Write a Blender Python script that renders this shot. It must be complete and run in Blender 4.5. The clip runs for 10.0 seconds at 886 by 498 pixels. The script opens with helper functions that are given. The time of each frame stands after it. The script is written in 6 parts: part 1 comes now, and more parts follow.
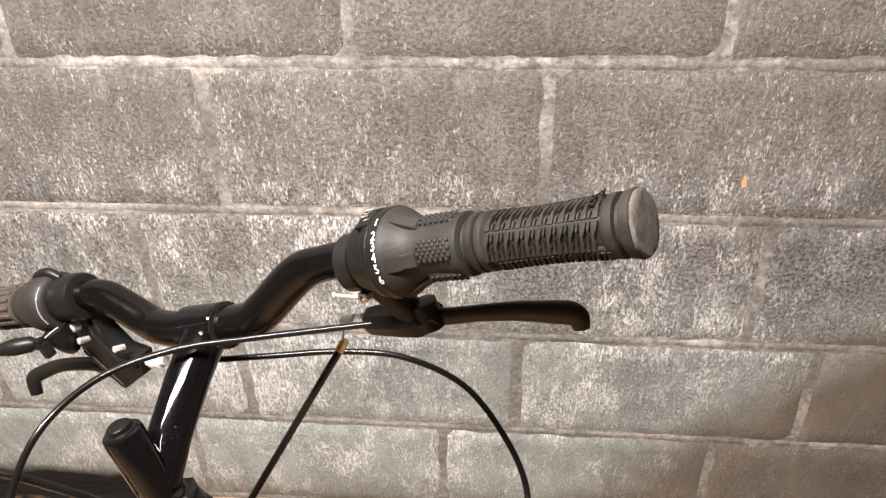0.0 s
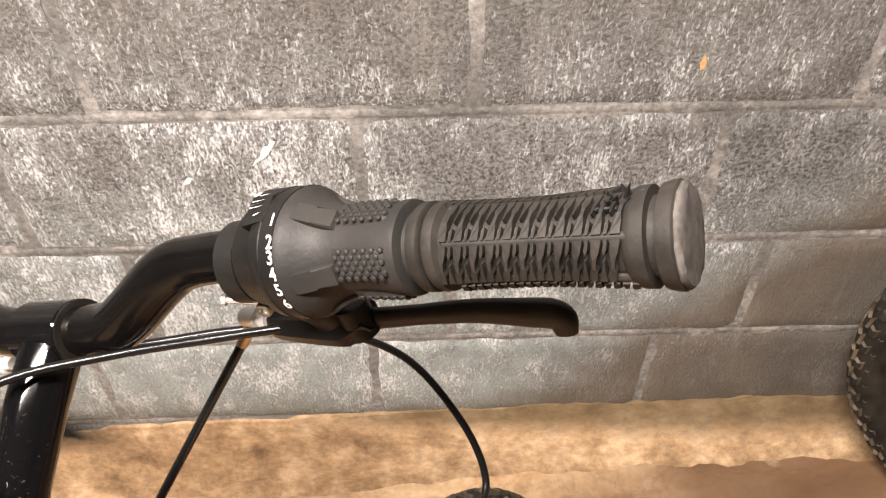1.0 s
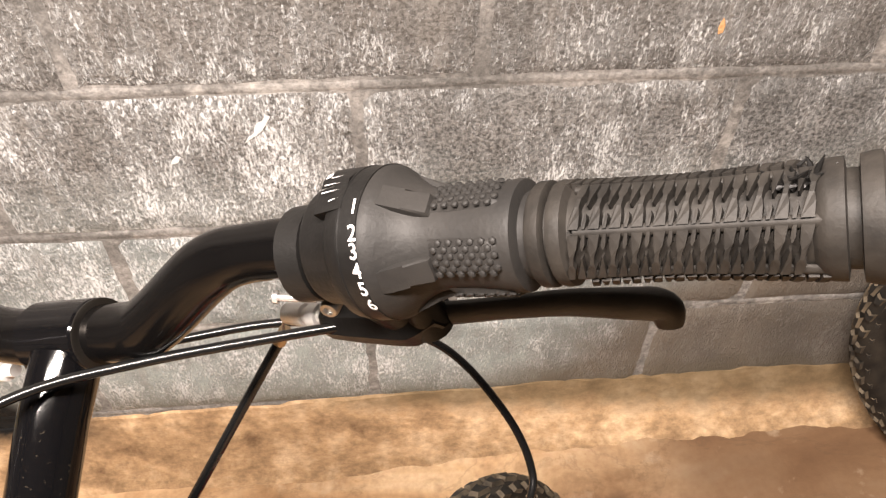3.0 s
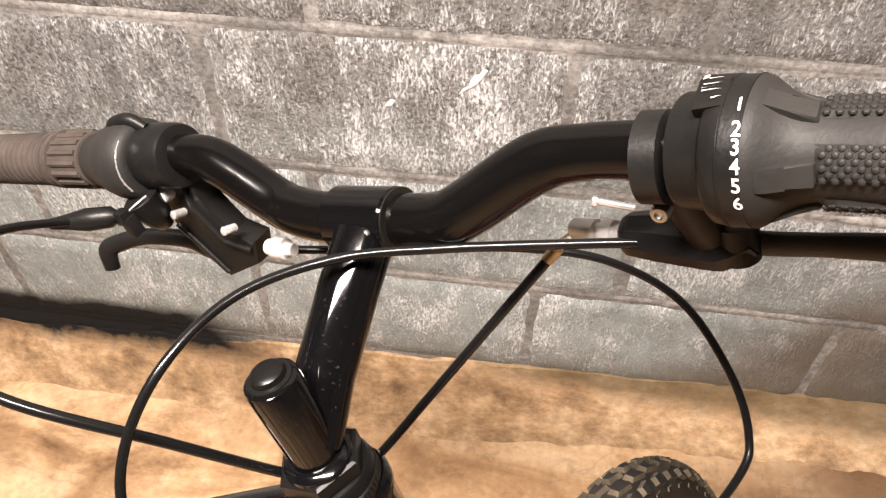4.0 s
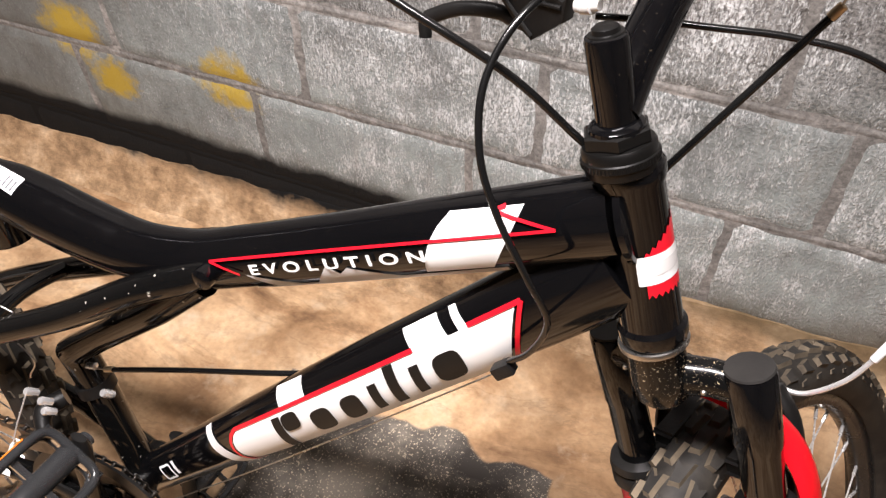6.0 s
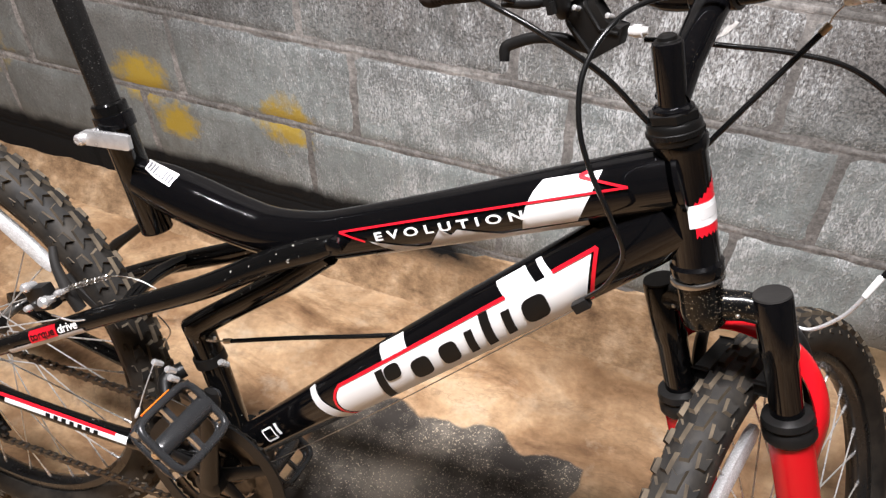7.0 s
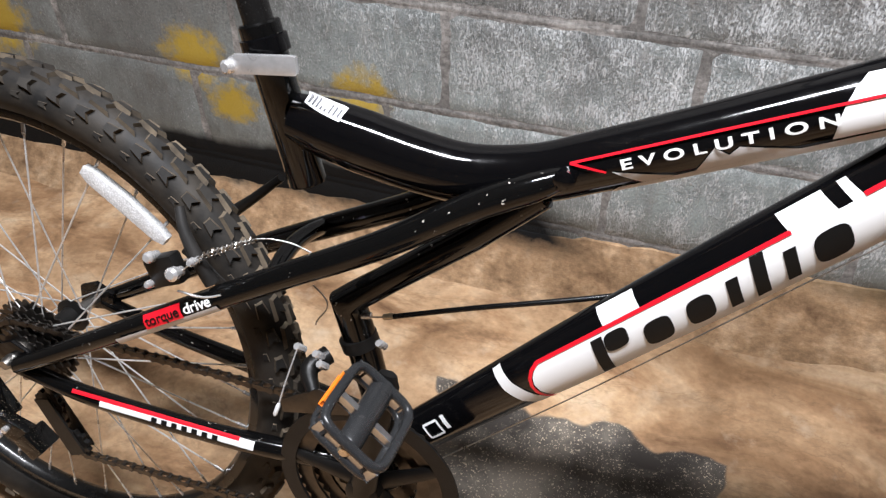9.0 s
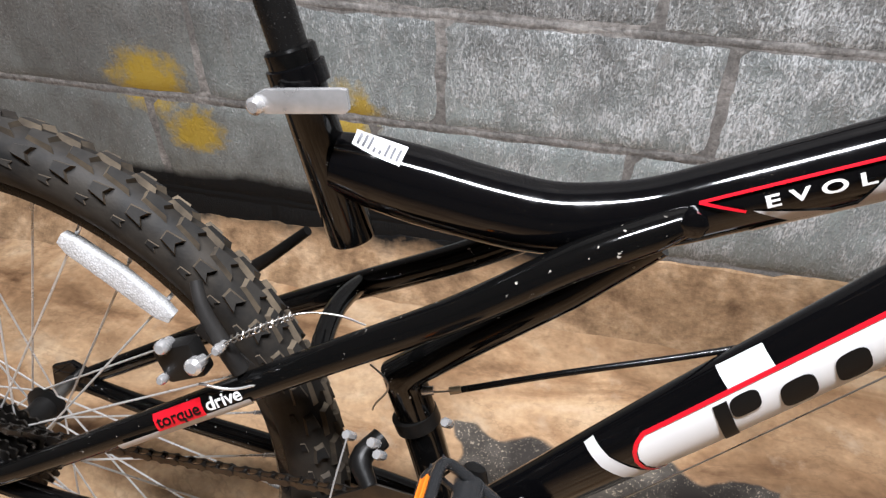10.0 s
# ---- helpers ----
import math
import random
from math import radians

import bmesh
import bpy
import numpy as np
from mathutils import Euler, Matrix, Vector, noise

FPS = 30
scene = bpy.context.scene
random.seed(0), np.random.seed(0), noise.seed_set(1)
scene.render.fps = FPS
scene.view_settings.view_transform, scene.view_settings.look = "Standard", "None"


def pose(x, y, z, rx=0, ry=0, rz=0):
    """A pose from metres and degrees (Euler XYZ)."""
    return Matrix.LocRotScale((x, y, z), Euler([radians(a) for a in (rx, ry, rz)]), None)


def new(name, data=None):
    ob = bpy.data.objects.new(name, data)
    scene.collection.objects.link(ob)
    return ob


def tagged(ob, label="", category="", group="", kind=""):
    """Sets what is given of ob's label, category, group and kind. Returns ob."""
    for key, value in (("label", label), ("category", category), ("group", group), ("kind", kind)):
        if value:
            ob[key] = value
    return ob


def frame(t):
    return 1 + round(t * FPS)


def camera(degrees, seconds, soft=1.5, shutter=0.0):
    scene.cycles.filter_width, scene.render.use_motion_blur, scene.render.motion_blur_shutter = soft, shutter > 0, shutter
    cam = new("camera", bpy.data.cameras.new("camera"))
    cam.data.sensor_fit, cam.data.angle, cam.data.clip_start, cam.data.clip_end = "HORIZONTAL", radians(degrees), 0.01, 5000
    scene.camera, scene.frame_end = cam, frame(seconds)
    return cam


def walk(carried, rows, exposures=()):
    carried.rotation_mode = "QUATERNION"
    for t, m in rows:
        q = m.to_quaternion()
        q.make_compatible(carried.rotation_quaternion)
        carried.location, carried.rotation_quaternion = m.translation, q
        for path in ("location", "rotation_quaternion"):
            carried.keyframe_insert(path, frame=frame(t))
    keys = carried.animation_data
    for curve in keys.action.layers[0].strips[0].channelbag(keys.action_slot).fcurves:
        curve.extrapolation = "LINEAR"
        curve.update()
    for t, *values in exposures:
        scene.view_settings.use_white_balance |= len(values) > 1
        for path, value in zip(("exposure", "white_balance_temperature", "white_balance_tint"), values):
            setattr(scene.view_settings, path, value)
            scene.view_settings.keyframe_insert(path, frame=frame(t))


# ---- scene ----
cam = camera(60.4, 10.0, soft=1.35)
METRES, EYE, TILT, LEAN, TURN = 1.2467, 1.21, -33.918, 1.870, 5.557
ROWS = [
    (0.0, 0.0, 0.0, 0.0, 0.0, 0.0, -0.0),
    (0.5, -0.0039, 0.0595, 0.0304, -2.73, -5.42, 1.28),
    (1.0, -0.0028, 0.1014, 0.0403, -6.51, -10.86, 2.68),
    (1.5, -0.0028, 0.1235, 0.0468, -9.77, -13.36, 3.71),
    (2.0, -0.0029, 0.1316, 0.0488, -11.65, -13.84, 3.9),
    (3.5, -0.0639, 0.1365, 0.0305, -4.98, -12.57, 1.28),
    (4.0, -0.0933, 0.1276, 0.0159, 1.6, -13.54, -3.07),
    (4.5, -0.0992, 0.1141, 0.003, 6.94, -14.54, -6.86),
    (5.0, -0.1059, 0.1022, -0.0081, 10.21, -14.79, -8.85),
    (5.5, -0.1193, 0.0715, -0.0591, 12.69, -14.82, -9.88),
    (6.0, -0.1285, 0.0211, -0.1074, 14.86, -14.13, -11.15),
    (7.5, -0.1814, -0.1767, -0.1795, 13.45, -7.72, -10.85),
    (8.0, -0.2158, -0.173, -0.2118, 14.41, -7.95, -10.4),
    (8.5, -0.2695, -0.1162, -0.2514, 13.65, -8.85, -9.82),
    (9.0, -0.3432, -0.0606, -0.2646, 11.22, -6.86, -9.42),
    (9.5, -0.4091, -0.0155, -0.2614, 10.43, -6.34, -8.53),
    (10.0, -0.4515, 0.025, -0.2509, 5.9, -6.09, -5.9),
]
walk(cam, [(t, pose(0, 0, EYE, TILT, LEAN, TURN) @ pose(METRES * x, METRES * y, METRES * z, 90 + pitch, roll, yaw)) for t, x, y, z, yaw, pitch, roll in ROWS],
     exposures=[(0.0, 0.14, 6550, 12), (1.0, 0.16, 6650, 12), (2.0, 0.20, 6700, 13), (3.5, 0.17, 6750, 13), (4.5, 0.03, 6600, 14), (5.5, -0.12, 6300, 14), (7.5, -0.43, 5750, 9), (10.0, -0.53, 5600, 8)])

# ---------- light ----------
world = bpy.data.worlds.new("world")
scene.world = world
world.use_nodes = True
world.node_tree.nodes["Background"].inputs[0].default_value = (0.75, 0.85, 1.0, 1)
world.node_tree.nodes["Background"].inputs[1].default_value = 0.004

LAMP_AT = (-0.50, -0.15, 2.28)
lamp_data = bpy.data.lights.new("ceiling_lamp_light", "AREA")
lamp_data.shape, lamp_data.size, lamp_data.size_y = "RECTANGLE", 1.16, 0.16
lamp_data.energy, lamp_data.color = 138, (1.0, 0.915, 0.85)
lamp_light = new("ceiling_lamp_light", lamp_data)
lamp_light.matrix_world = pose(LAMP_AT[0], LAMP_AT[1], LAMP_AT[2] - 0.035, 0, 0, 4)


# ---------- node helpers ----------
def material(name, rough=0.5, metal=0.0, colour=(0.5, 0.5, 0.5), spec=0.5, coat=0.0):
    m = bpy.data.materials.new(name)
    m.use_nodes = True
    b = m.node_tree.nodes["Principled BSDF"]
    b.inputs["Base Color"].default_value = (*colour, 1)
    b.inputs["Roughness"].default_value = rough
    b.inputs["Metallic"].default_value = metal
    b.inputs["Specular IOR Level"].default_value = spec
    b.inputs["Coat Weight"].default_value = coat
    b.inputs["Coat Roughness"].default_value = 0.08
    return m, m.node_tree.nodes, m.node_tree.links, b


def tex_noise(nodes, links, scale, detail=4.0, rough=0.55, stretch=(1, 1, 1), coord="Object", distort=0.0, offset=(0, 0, 0), world_space=False):
    mp = nodes.new("ShaderNodeMapping")
    mp.inputs["Scale"].default_value = stretch
    mp.inputs["Location"].default_value = offset
    if world_space:
        g = nodes.new("ShaderNodeNewGeometry")
        links.new(g.outputs["Position"], mp.inputs[0])
    else:
        tc = nodes.new("ShaderNodeTexCoord")
        links.new(tc.outputs[coord], mp.inputs[0])
    n = nodes.new("ShaderNodeTexNoise")
    n.inputs["Scale"].default_value, n.inputs["Detail"].default_value = scale, detail
    n.inputs["Roughness"].default_value, n.inputs["Distortion"].default_value = rough, distort
    links.new(mp.outputs[0], n.inputs["Vector"])
    return n.outputs["Fac"]


def ramp(nodes, links, fac, stops):
    r = nodes.new("ShaderNodeValToRGB")
    el = r.color_ramp.elements
    while len(el) < len(stops):
        el.new(0.5)
    for e, (p, c) in zip(el, stops):
        e.position = p
        e.color = (*c, 1) if len(c) == 3 else c
    links.new(fac, r.inputs[0])
    return r.outputs[0]


def grey(lo, hi):
    return [(lo, (0, 0, 0)), (hi, (1, 1, 1))]


def mix(nodes, links, fac, a, b, kind="MIX"):
    m = nodes.new("ShaderNodeMix")
    m.data_type, m.blend_type = "RGBA", kind
    for sock, v in ((m.inputs[0], fac), (m.inputs[6], a), (m.inputs[7], b)):
        if isinstance(v, (int, float)):
            sock.default_value = v
        elif isinstance(v, tuple):
            sock.default_value = (*v, 1)
        else:
            links.new(v, sock)
    return m.outputs[2]


def maths(nodes, links, op, a, b=0.0):
    m = nodes.new("ShaderNodeMath")
    m.operation = op
    for sock, v in zip(m.inputs, (a, b)):
        if isinstance(v, (int, float)):
            sock.default_value = v
        else:
            links.new(v, sock)
    return m.outputs[0]


def bump(nodes, links, b, height, strength=0.3, distance=0.002):
    n = nodes.new("ShaderNodeBump")
    n.inputs["Strength"].default_value, n.inputs["Distance"].default_value = strength, distance
    links.new(height, n.inputs["Height"])
    links.new(n.outputs[0], b.inputs["Normal"])


def foot_band(n, l, sep):
    """A black band along the foot of the wall, up to where it stops."""
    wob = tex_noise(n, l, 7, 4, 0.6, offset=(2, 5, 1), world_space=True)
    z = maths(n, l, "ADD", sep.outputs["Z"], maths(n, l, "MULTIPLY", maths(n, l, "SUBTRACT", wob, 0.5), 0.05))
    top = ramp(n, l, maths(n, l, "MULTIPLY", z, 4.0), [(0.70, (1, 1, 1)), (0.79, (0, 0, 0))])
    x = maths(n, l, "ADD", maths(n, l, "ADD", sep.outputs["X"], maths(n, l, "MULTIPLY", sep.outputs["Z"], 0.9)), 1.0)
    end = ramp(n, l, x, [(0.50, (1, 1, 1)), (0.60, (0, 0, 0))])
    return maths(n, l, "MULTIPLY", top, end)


def block_material():
    m, n, l, b = material("concrete_block", 0.9, spec=0.25)
    info = n.new("ShaderNodeObjectInfo")
    grain = tex_noise(n, l, 215, 4, 0.72, world_space=True)
    mid = tex_noise(n, l, 12, 5, 0.6, world_space=True)
    base = ramp(n, l, mid, [(0.3, (0.076, 0.075, 0.073)), (0.55, (0.120, 0.120, 0.118)), (0.75, (0.180, 0.180, 0.177))])
    base = mix(n, l, maths(n, l, "MULTIPLY", info.outputs["Random"], 0.5), base, (0.175, 0.163, 0.150))
    base = mix(n, l, 0.90, base, ramp(n, l, grain, [(0.38, (0.14, 0.14, 0.14)), (0.49, (0.52, 0.52, 0.52)), (0.60, (0.97, 0.97, 0.97))]), "OVERLAY")
    # bluish film low on the wall
    geo = n.new("ShaderNodeNewGeometry")
    sep = n.new("ShaderNodeSeparateXYZ")
    l.new(geo.outputs["Position"], sep.inputs[0])
    wob = tex_noise(n, l, 5, 4, 0.6, offset=(7, 0, 0), world_space=True)
    low = maths(n, l, "ADD", sep.outputs["Z"], maths(n, l, "MULTIPLY", wob, 0.34))
    low = ramp(n, l, low, [(0.54, (1, 1, 1)), (0.80, (0, 0, 0))])
    film = tex_noise(n, l, 34, 5, 0.7, (1, 1, 0.6), offset=(2, 2, 9), world_space=True)
    base = mix(n, l, maths(n, l, "MULTIPLY", low, maths(n, l, "MULTIPLY", film, 1.0)), base, (0.43, 0.49, 0.475))
    dry = ramp(n, l, maths(n, l, "ADD", sep.outputs["Z"], maths(n, l, "MULTIPLY", wob, 0.2)), grey(0.72, 0.98))
    base = mix(n, l, maths(n, l, "MULTIPLY", dry, 0.55), base, (0.132, 0.117, 0.102))
    # salts: fine specks and short runs everywhere, thicker in some places
    specks = tex_noise(n, l, 370, 3, 0.65, (1.0, 1.0, 0.42), distort=0.3, world_space=True)
    runs = tex_noise(n, l, 260, 4, 0.66, (1.0, 1.0, 0.30), distort=0.4, offset=(5, 1, 2), world_space=True)
    where = tex_noise(n, l, 4.5, 4, 0.62, (1, 1, 1.1), offset=(3.1, 0, 0.4), world_space=True)
    where2 = tex_noise(n, l, 19, 4, 0.65, (1.3, 1, 0.7), offset=(1, 0, 7), world_space=True)
    thick = maths(n, l, "ADD", maths(n, l, "MULTIPLY", where, 0.62), maths(n, l, "MULTIPLY", where2, 0.48))
    thick = ramp(n, l, thick, grey(0.43, 0.64))
    damp = ramp(n, l, maths(n, l, "ADD", sep.outputs["Z"], maths(n, l, "MULTIPLY", maths(n, l, "SUBTRACT", where, 0.5), 0.35)), [(0.40, (1, 1, 1)), (0.70, (0.95, 0.95, 0.95)), (0.82, (0.55, 0.55, 0.55)), (1.0, (0.38, 0.38, 0.38))])
    thick = maths(n, l, "ADD", maths(n, l, "MULTIPLY", thick, damp), maths(n, l, "MULTIPLY", maths(n, l, "SUBTRACT", damp, 0.34), 0.30))
    west = ramp(n, l, maths(n, l, "MULTIPLY", maths(n, l, "ADD", maths(n, l, "ADD", sep.outputs["X"], 2.0), maths(n, l, "MULTIPLY", wob, 0.3)), 0.5), [(0.42, (0.35, 0.35, 0.35)), (0.78, (1, 1, 1))])
    thick = maths(n, l, "MULTIPLY", thick, west)
    level = maths(n, l, "SUBTRACT", 0.630, maths(n, l, "MULTIPLY", thick, 0.142))
    mixn = maths(n, l, "ADD", maths(n, l, "MULTIPLY", specks, 0.56), maths(n, l, "MULTIPLY", runs, 0.46))
    drips = ramp(n, l, maths(n, l, "ADD", maths(n, l, "SUBTRACT", mixn, level), 0.5), grey(0.465, 0.60))
    salt = maths(n, l, "MULTIPLY", drips, maths(n, l, "ADD", 0.48, maths(n, l, "MULTIPLY", thick, 0.40)))
    haze = ramp(n, l, tex_noise(n, l, 60, 4, 0.7, (1, 1, 0.45), offset=(0, 3, 3), world_space=True), grey(0.42, 0.72))
    haze = maths(n, l, "MULTIPLY", maths(n, l, "MULTIPLY", haze, thick), 0.42)
    base = mix(n, l, haze, base, (0.46, 0.48, 0.485))
    base = mix(n, l, salt, base, (0.74, 0.755, 0.76))
    # brown damp stain, far end of low courses; second wheel's shadow painted in with it
    east = maths(n, l, "ADD", sep.outputs["X"], maths(n, l, "MULTIPLY", sep.outputs["Z"], -0.9))
    east = maths(n, l, "ADD", east, maths(n, l, "MULTIPLY", wob, 0.25))
    east = ramp(n, l, east, grey(0.01, 0.14))
    base = mix(n, l, maths(n, l, "MULTIPLY", east, 0.80), base, (0.135, 0.10, 0.068))
    # broad damp stains
    wet = tex_noise(n, l, 2.6, 5, 0.62, (1, 1, 0.8), distort=0.5, offset=(8, 0, 2.2), world_space=True)
    base = mix(n, l, maths(n, l, "MULTIPLY", ramp(n, l, wet, grey(0.47, 0.66)), 0.50), base, (0.062, 0.060, 0.057))
    scrape = tex_noise(n, l, 16, 5, 0.7, (2.2, 1, 0.35), distort=0.3, offset=(0, 6, 5), world_space=True)
    base = mix(n, l, maths(n, l, "MULTIPLY", ramp(n, l, scrape, grey(0.56, 0.70)), 0.35), base, (0.27, 0.25, 0.225))
    # darker and browner towards the far end
    west_brown = ramp(n, l, maths(n, l, "MULTIPLY", maths(n, l, "ADD", maths(n, l, "ADD", sep.outputs["X"], 2.0), maths(n, l, "MULTIPLY", wob, 0.3)), 0.5), [(0.36, (1, 1, 1)), (0.60, (0, 0, 0))])
    base = mix(n, l, maths(n, l, "MULTIPLY", west_brown, 0.42), base, (0.088, 0.074, 0.060))
    # dark damp line where the wall meets its footing
    foot = ramp(n, l, maths(n, l, "MULTIPLY", maths(n, l, "ADD", sep.outputs["Z"], maths(n, l, "MULTIPLY", maths(n, l, "SUBTRACT", wob, 0.5), 0.10)), 3.0), [(0.47, (1, 1, 1)), (0.66, (0, 0, 0))])
    base = mix(n, l, maths(n, l, "MULTIPLY", foot, 0.62), base, (0.115, 0.098, 0.066))
    # yellow paint sprayed on four spots
    spray = None
    for px, pz, r in ((-0.965, 0.336, 0.088), (-1.24, 0.272, 0.070), (-1.31, 0.36, 0.095), (-1.80, 0.375, 0.14)):
        dx = maths(n, l, "SUBTRACT", sep.outputs["X"], px)
        dz = maths(n, l, "SUBTRACT", sep.outputs["Z"], pz)
        d = maths(n, l, "SQRT", maths(n, l, "ADD", maths(n, l, "MULTIPLY", dx, dx), maths(n, l, "MULTIPLY", maths(n, l, "MULTIPLY", dz, dz), 1.4)))
        d = maths(n, l, "DIVIDE", d, r)
        s = maths(n, l, "SUBTRACT", 1.0, d)
        spray = s if spray is None else maths(n, l, "MAXIMUM", spray, s)
    patchy = tex_noise(n, l, 26, 4, 0.7, world_space=True)
    spray = maths(n, l, "ADD", spray, maths(n, l, "MULTIPLY", patchy, 1.5))
    spray = ramp(n, l, maths(n, l, "MULTIPLY", spray, 0.5), grey(0.45, 0.68))
    base = mix(n, l, maths(n, l, "MULTIPLY", spray, 0.85), base, (0.50, 0.34, 0.02))
    base = mix(n, l, foot_band(n, l, sep), base, (0.006, 0.006, 0.006))
    l.new(base, b.inputs["Base Color"])
    pits = tex_noise(n, l, 215, 4, 0.72, world_space=True)
    h = maths(n, l, "ADD", maths(n, l, "MULTIPLY", pits, 0.7), maths(n, l, "MULTIPLY", drips, 0.35))
    bump(n, l, b, h, 0.85, 0.0034)
    return m


def mortar_material():
    m, n, l, b = material("mortar", 0.92, spec=0.2)
    mid = tex_noise(n, l, 9, 5, 0.65, world_space=True)
    fine = tex_noise(n, l, 180, 3, 0.7, world_space=True)
    base = ramp(n, l, mid, [(0.32, (0.13, 0.124, 0.116)), (0.5, (0.18, 0.172, 0.162)), (0.66, (0.30, 0.285, 0.268))])
    base = mix(n, l, 0.4, base, ramp(n, l, fine, grey(0.3, 0.7)), "OVERLAY")
    crust = maths(n, l, "ADD", maths(n, l, "MULTIPLY", tex_noise(n, l, 6, 4, 0.6, offset=(0, 4, 1), world_space=True), 0.6), maths(n, l, "MULTIPLY", tex_noise(n, l, 70, 4, 0.7, world_space=True), 0.45))
    base = mix(n, l, maths(n, l, "MULTIPLY", ramp(n, l, crust, grey(0.55, 0.70)), 0.65), base, (0.60, 0.575, 0.54))
    geo = n.new("ShaderNodeNewGeometry")
    sep = n.new("ShaderNodeSeparateXYZ")
    l.new(geo.outputs["Position"], sep.inputs[0])
    l.new(mix(n, l, foot_band(n, l, sep), base, (0.006, 0.006, 0.006)), b.inputs["Base Color"])
    bump(n, l, b, fine, 0.6, 0.002)
    return m


def floor_material():
    m, n, l, b = material("stained_concrete_floor", 0.75, spec=0.3)
    big = tex_noise(n, l, 3.2, 5, 0.6, offset=(1.3, 0.7, 0), world_space=True)
    mid = tex_noise(n, l, 6.5, 5, 0.60, (0.8, 1.3, 1), distort=0.6, offset=(0.4, 3.1, 0), world_space=True)
    fine = tex_noise(n, l, 90, 3, 0.6, world_space=True)
    base = ramp(n, l, mid, [(0.30, (0.13, 0.068, 0.032)), (0.43, (0.36, 0.215, 0.110)), (0.55, (0.55, 0.365, 0.205)), (0.70, (0.66, 0.490, 0.315))])
    base = mix(n, l, ramp(n, l, big, grey(0.48, 0.72)), base, (0.20, 0.115, 0.055))
    base = mix(n, l, 0.16, base, ramp(n, l, fine, grey(0.25, 0.75)), "OVERLAY")
    geo0 = n.new("ShaderNodeNewGeometry")
    sep0 = n.new("ShaderNodeSeparateXYZ")
    l.new(geo0.outputs["Position"], sep0.inputs[0])
    # brown stain on the east floor, its colour also holding the second wheel's shadow
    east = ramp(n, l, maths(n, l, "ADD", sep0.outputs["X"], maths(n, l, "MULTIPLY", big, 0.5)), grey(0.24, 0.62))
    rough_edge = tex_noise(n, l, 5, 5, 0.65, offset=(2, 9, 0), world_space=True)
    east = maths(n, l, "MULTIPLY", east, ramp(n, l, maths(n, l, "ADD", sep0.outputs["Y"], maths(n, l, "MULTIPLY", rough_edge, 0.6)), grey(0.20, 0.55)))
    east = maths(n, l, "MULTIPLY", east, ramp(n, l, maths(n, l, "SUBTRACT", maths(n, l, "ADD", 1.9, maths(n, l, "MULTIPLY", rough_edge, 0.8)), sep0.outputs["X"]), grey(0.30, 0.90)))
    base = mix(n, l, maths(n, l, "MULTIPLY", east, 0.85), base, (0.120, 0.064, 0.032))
    # damp dark patch where the slab is broken out
    geo = n.new("ShaderNodeNewGeometry")
    sep = n.new("ShaderNodeSeparateXYZ")
    l.new(geo.outputs["Position"], sep.inputs[0])
    dx = maths(n, l, "DIVIDE", maths(n, l, "SUBTRACT", sep.outputs["X"], -0.47), 0.235)
    dy = maths(n, l, "DIVIDE", maths(n, l, "SUBTRACT", sep.outputs["Y"], 0.27), 0.235)
    d = maths(n, l, "MAXIMUM", maths(n, l, "ABSOLUTE", dx), maths(n, l, "ABSOLUTE", dy))
    edge = tex_noise(n, l, 8, 2.4, 0.5, offset=(4, 2, 0), world_space=True)
    d = maths(n, l, "ADD", d, maths(n, l, "MULTIPLY", edge, 0.5))
    pit = ramp(n, l, maths(n, l, "MULTIPLY", d, 0.5), [(0.612, (1, 1, 1)), (0.620, (0, 0, 0))])
    sand = tex_noise(n, l, 300, 2, 0.6, world_space=True)
    lie = tex_noise(n, l, 7, 4, 0.65, offset=(9, 1, 0), world_space=True)
    pitcol = ramp(n, l, lie, [(0.38, (0.036, 0.030, 0.025)), (0.52, (0.115, 0.100, 0.083)), (0.66, (0.25, 0.215, 0.175))])
    grains = maths(n, l, "MULTIPLY", ramp(n, l, sand, grey(0.60, 0.66)), ramp(n, l, lie, grey(0.34, 0.52)))
    pitcol = mix(n, l, maths(n, l, "MULTIPLY", grains, 0.9), pitcol, (0.66, 0.55, 0.40))
    # thin dark stains and hairline cracks on the slab
    vein = maths(n, l, "ABSOLUTE", maths(n, l, "SUBTRACT", tex_noise(n, l, 4.2, 6, 0.68, (0.7, 1.5, 1), distort=0.5, offset=(6, 3, 0), world_space=True), 0.5))
    vein = ramp(n, l, vein, [(0.0, (1, 1, 1)), (0.016, (0, 0, 0))])
    base = mix(n, l, maths(n, l, "MULTIPLY", vein, 0.22), base, (0.075, 0.045, 0.026))
    blot = ramp(n, l, tex_noise(n, l, 20, 5, 0.62, (1, 1.4, 1), offset=(1, 8, 0), world_space=True), grey(0.54, 0.70))
    base = mix(n, l, maths(n, l, "MULTIPLY", blot, 0.42), base, (0.17, 0.10, 0.052))
    pale = ramp(n, l, tex_noise(n, l, 14, 5, 0.62, offset=(5, 5, 0), world_space=True), grey(0.58, 0.74))
    base = mix(n, l, maths(n, l, "MULTIPLY", pale, 0.40), base, (0.64, 0.52, 0.38))
    base = mix(n, l, pit, base, pitcol)
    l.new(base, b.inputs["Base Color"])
    h = maths(n, l, "ADD", maths(n, l, "MULTIPLY", mid, 1.0), maths(n, l, "MULTIPLY", fine, 0.35))
    h = maths(n, l, "SUBTRACT", h, maths(n, l, "MULTIPLY", pit, 1.2))
    bump(n, l, b, h, 0.35, 0.006)
    return m


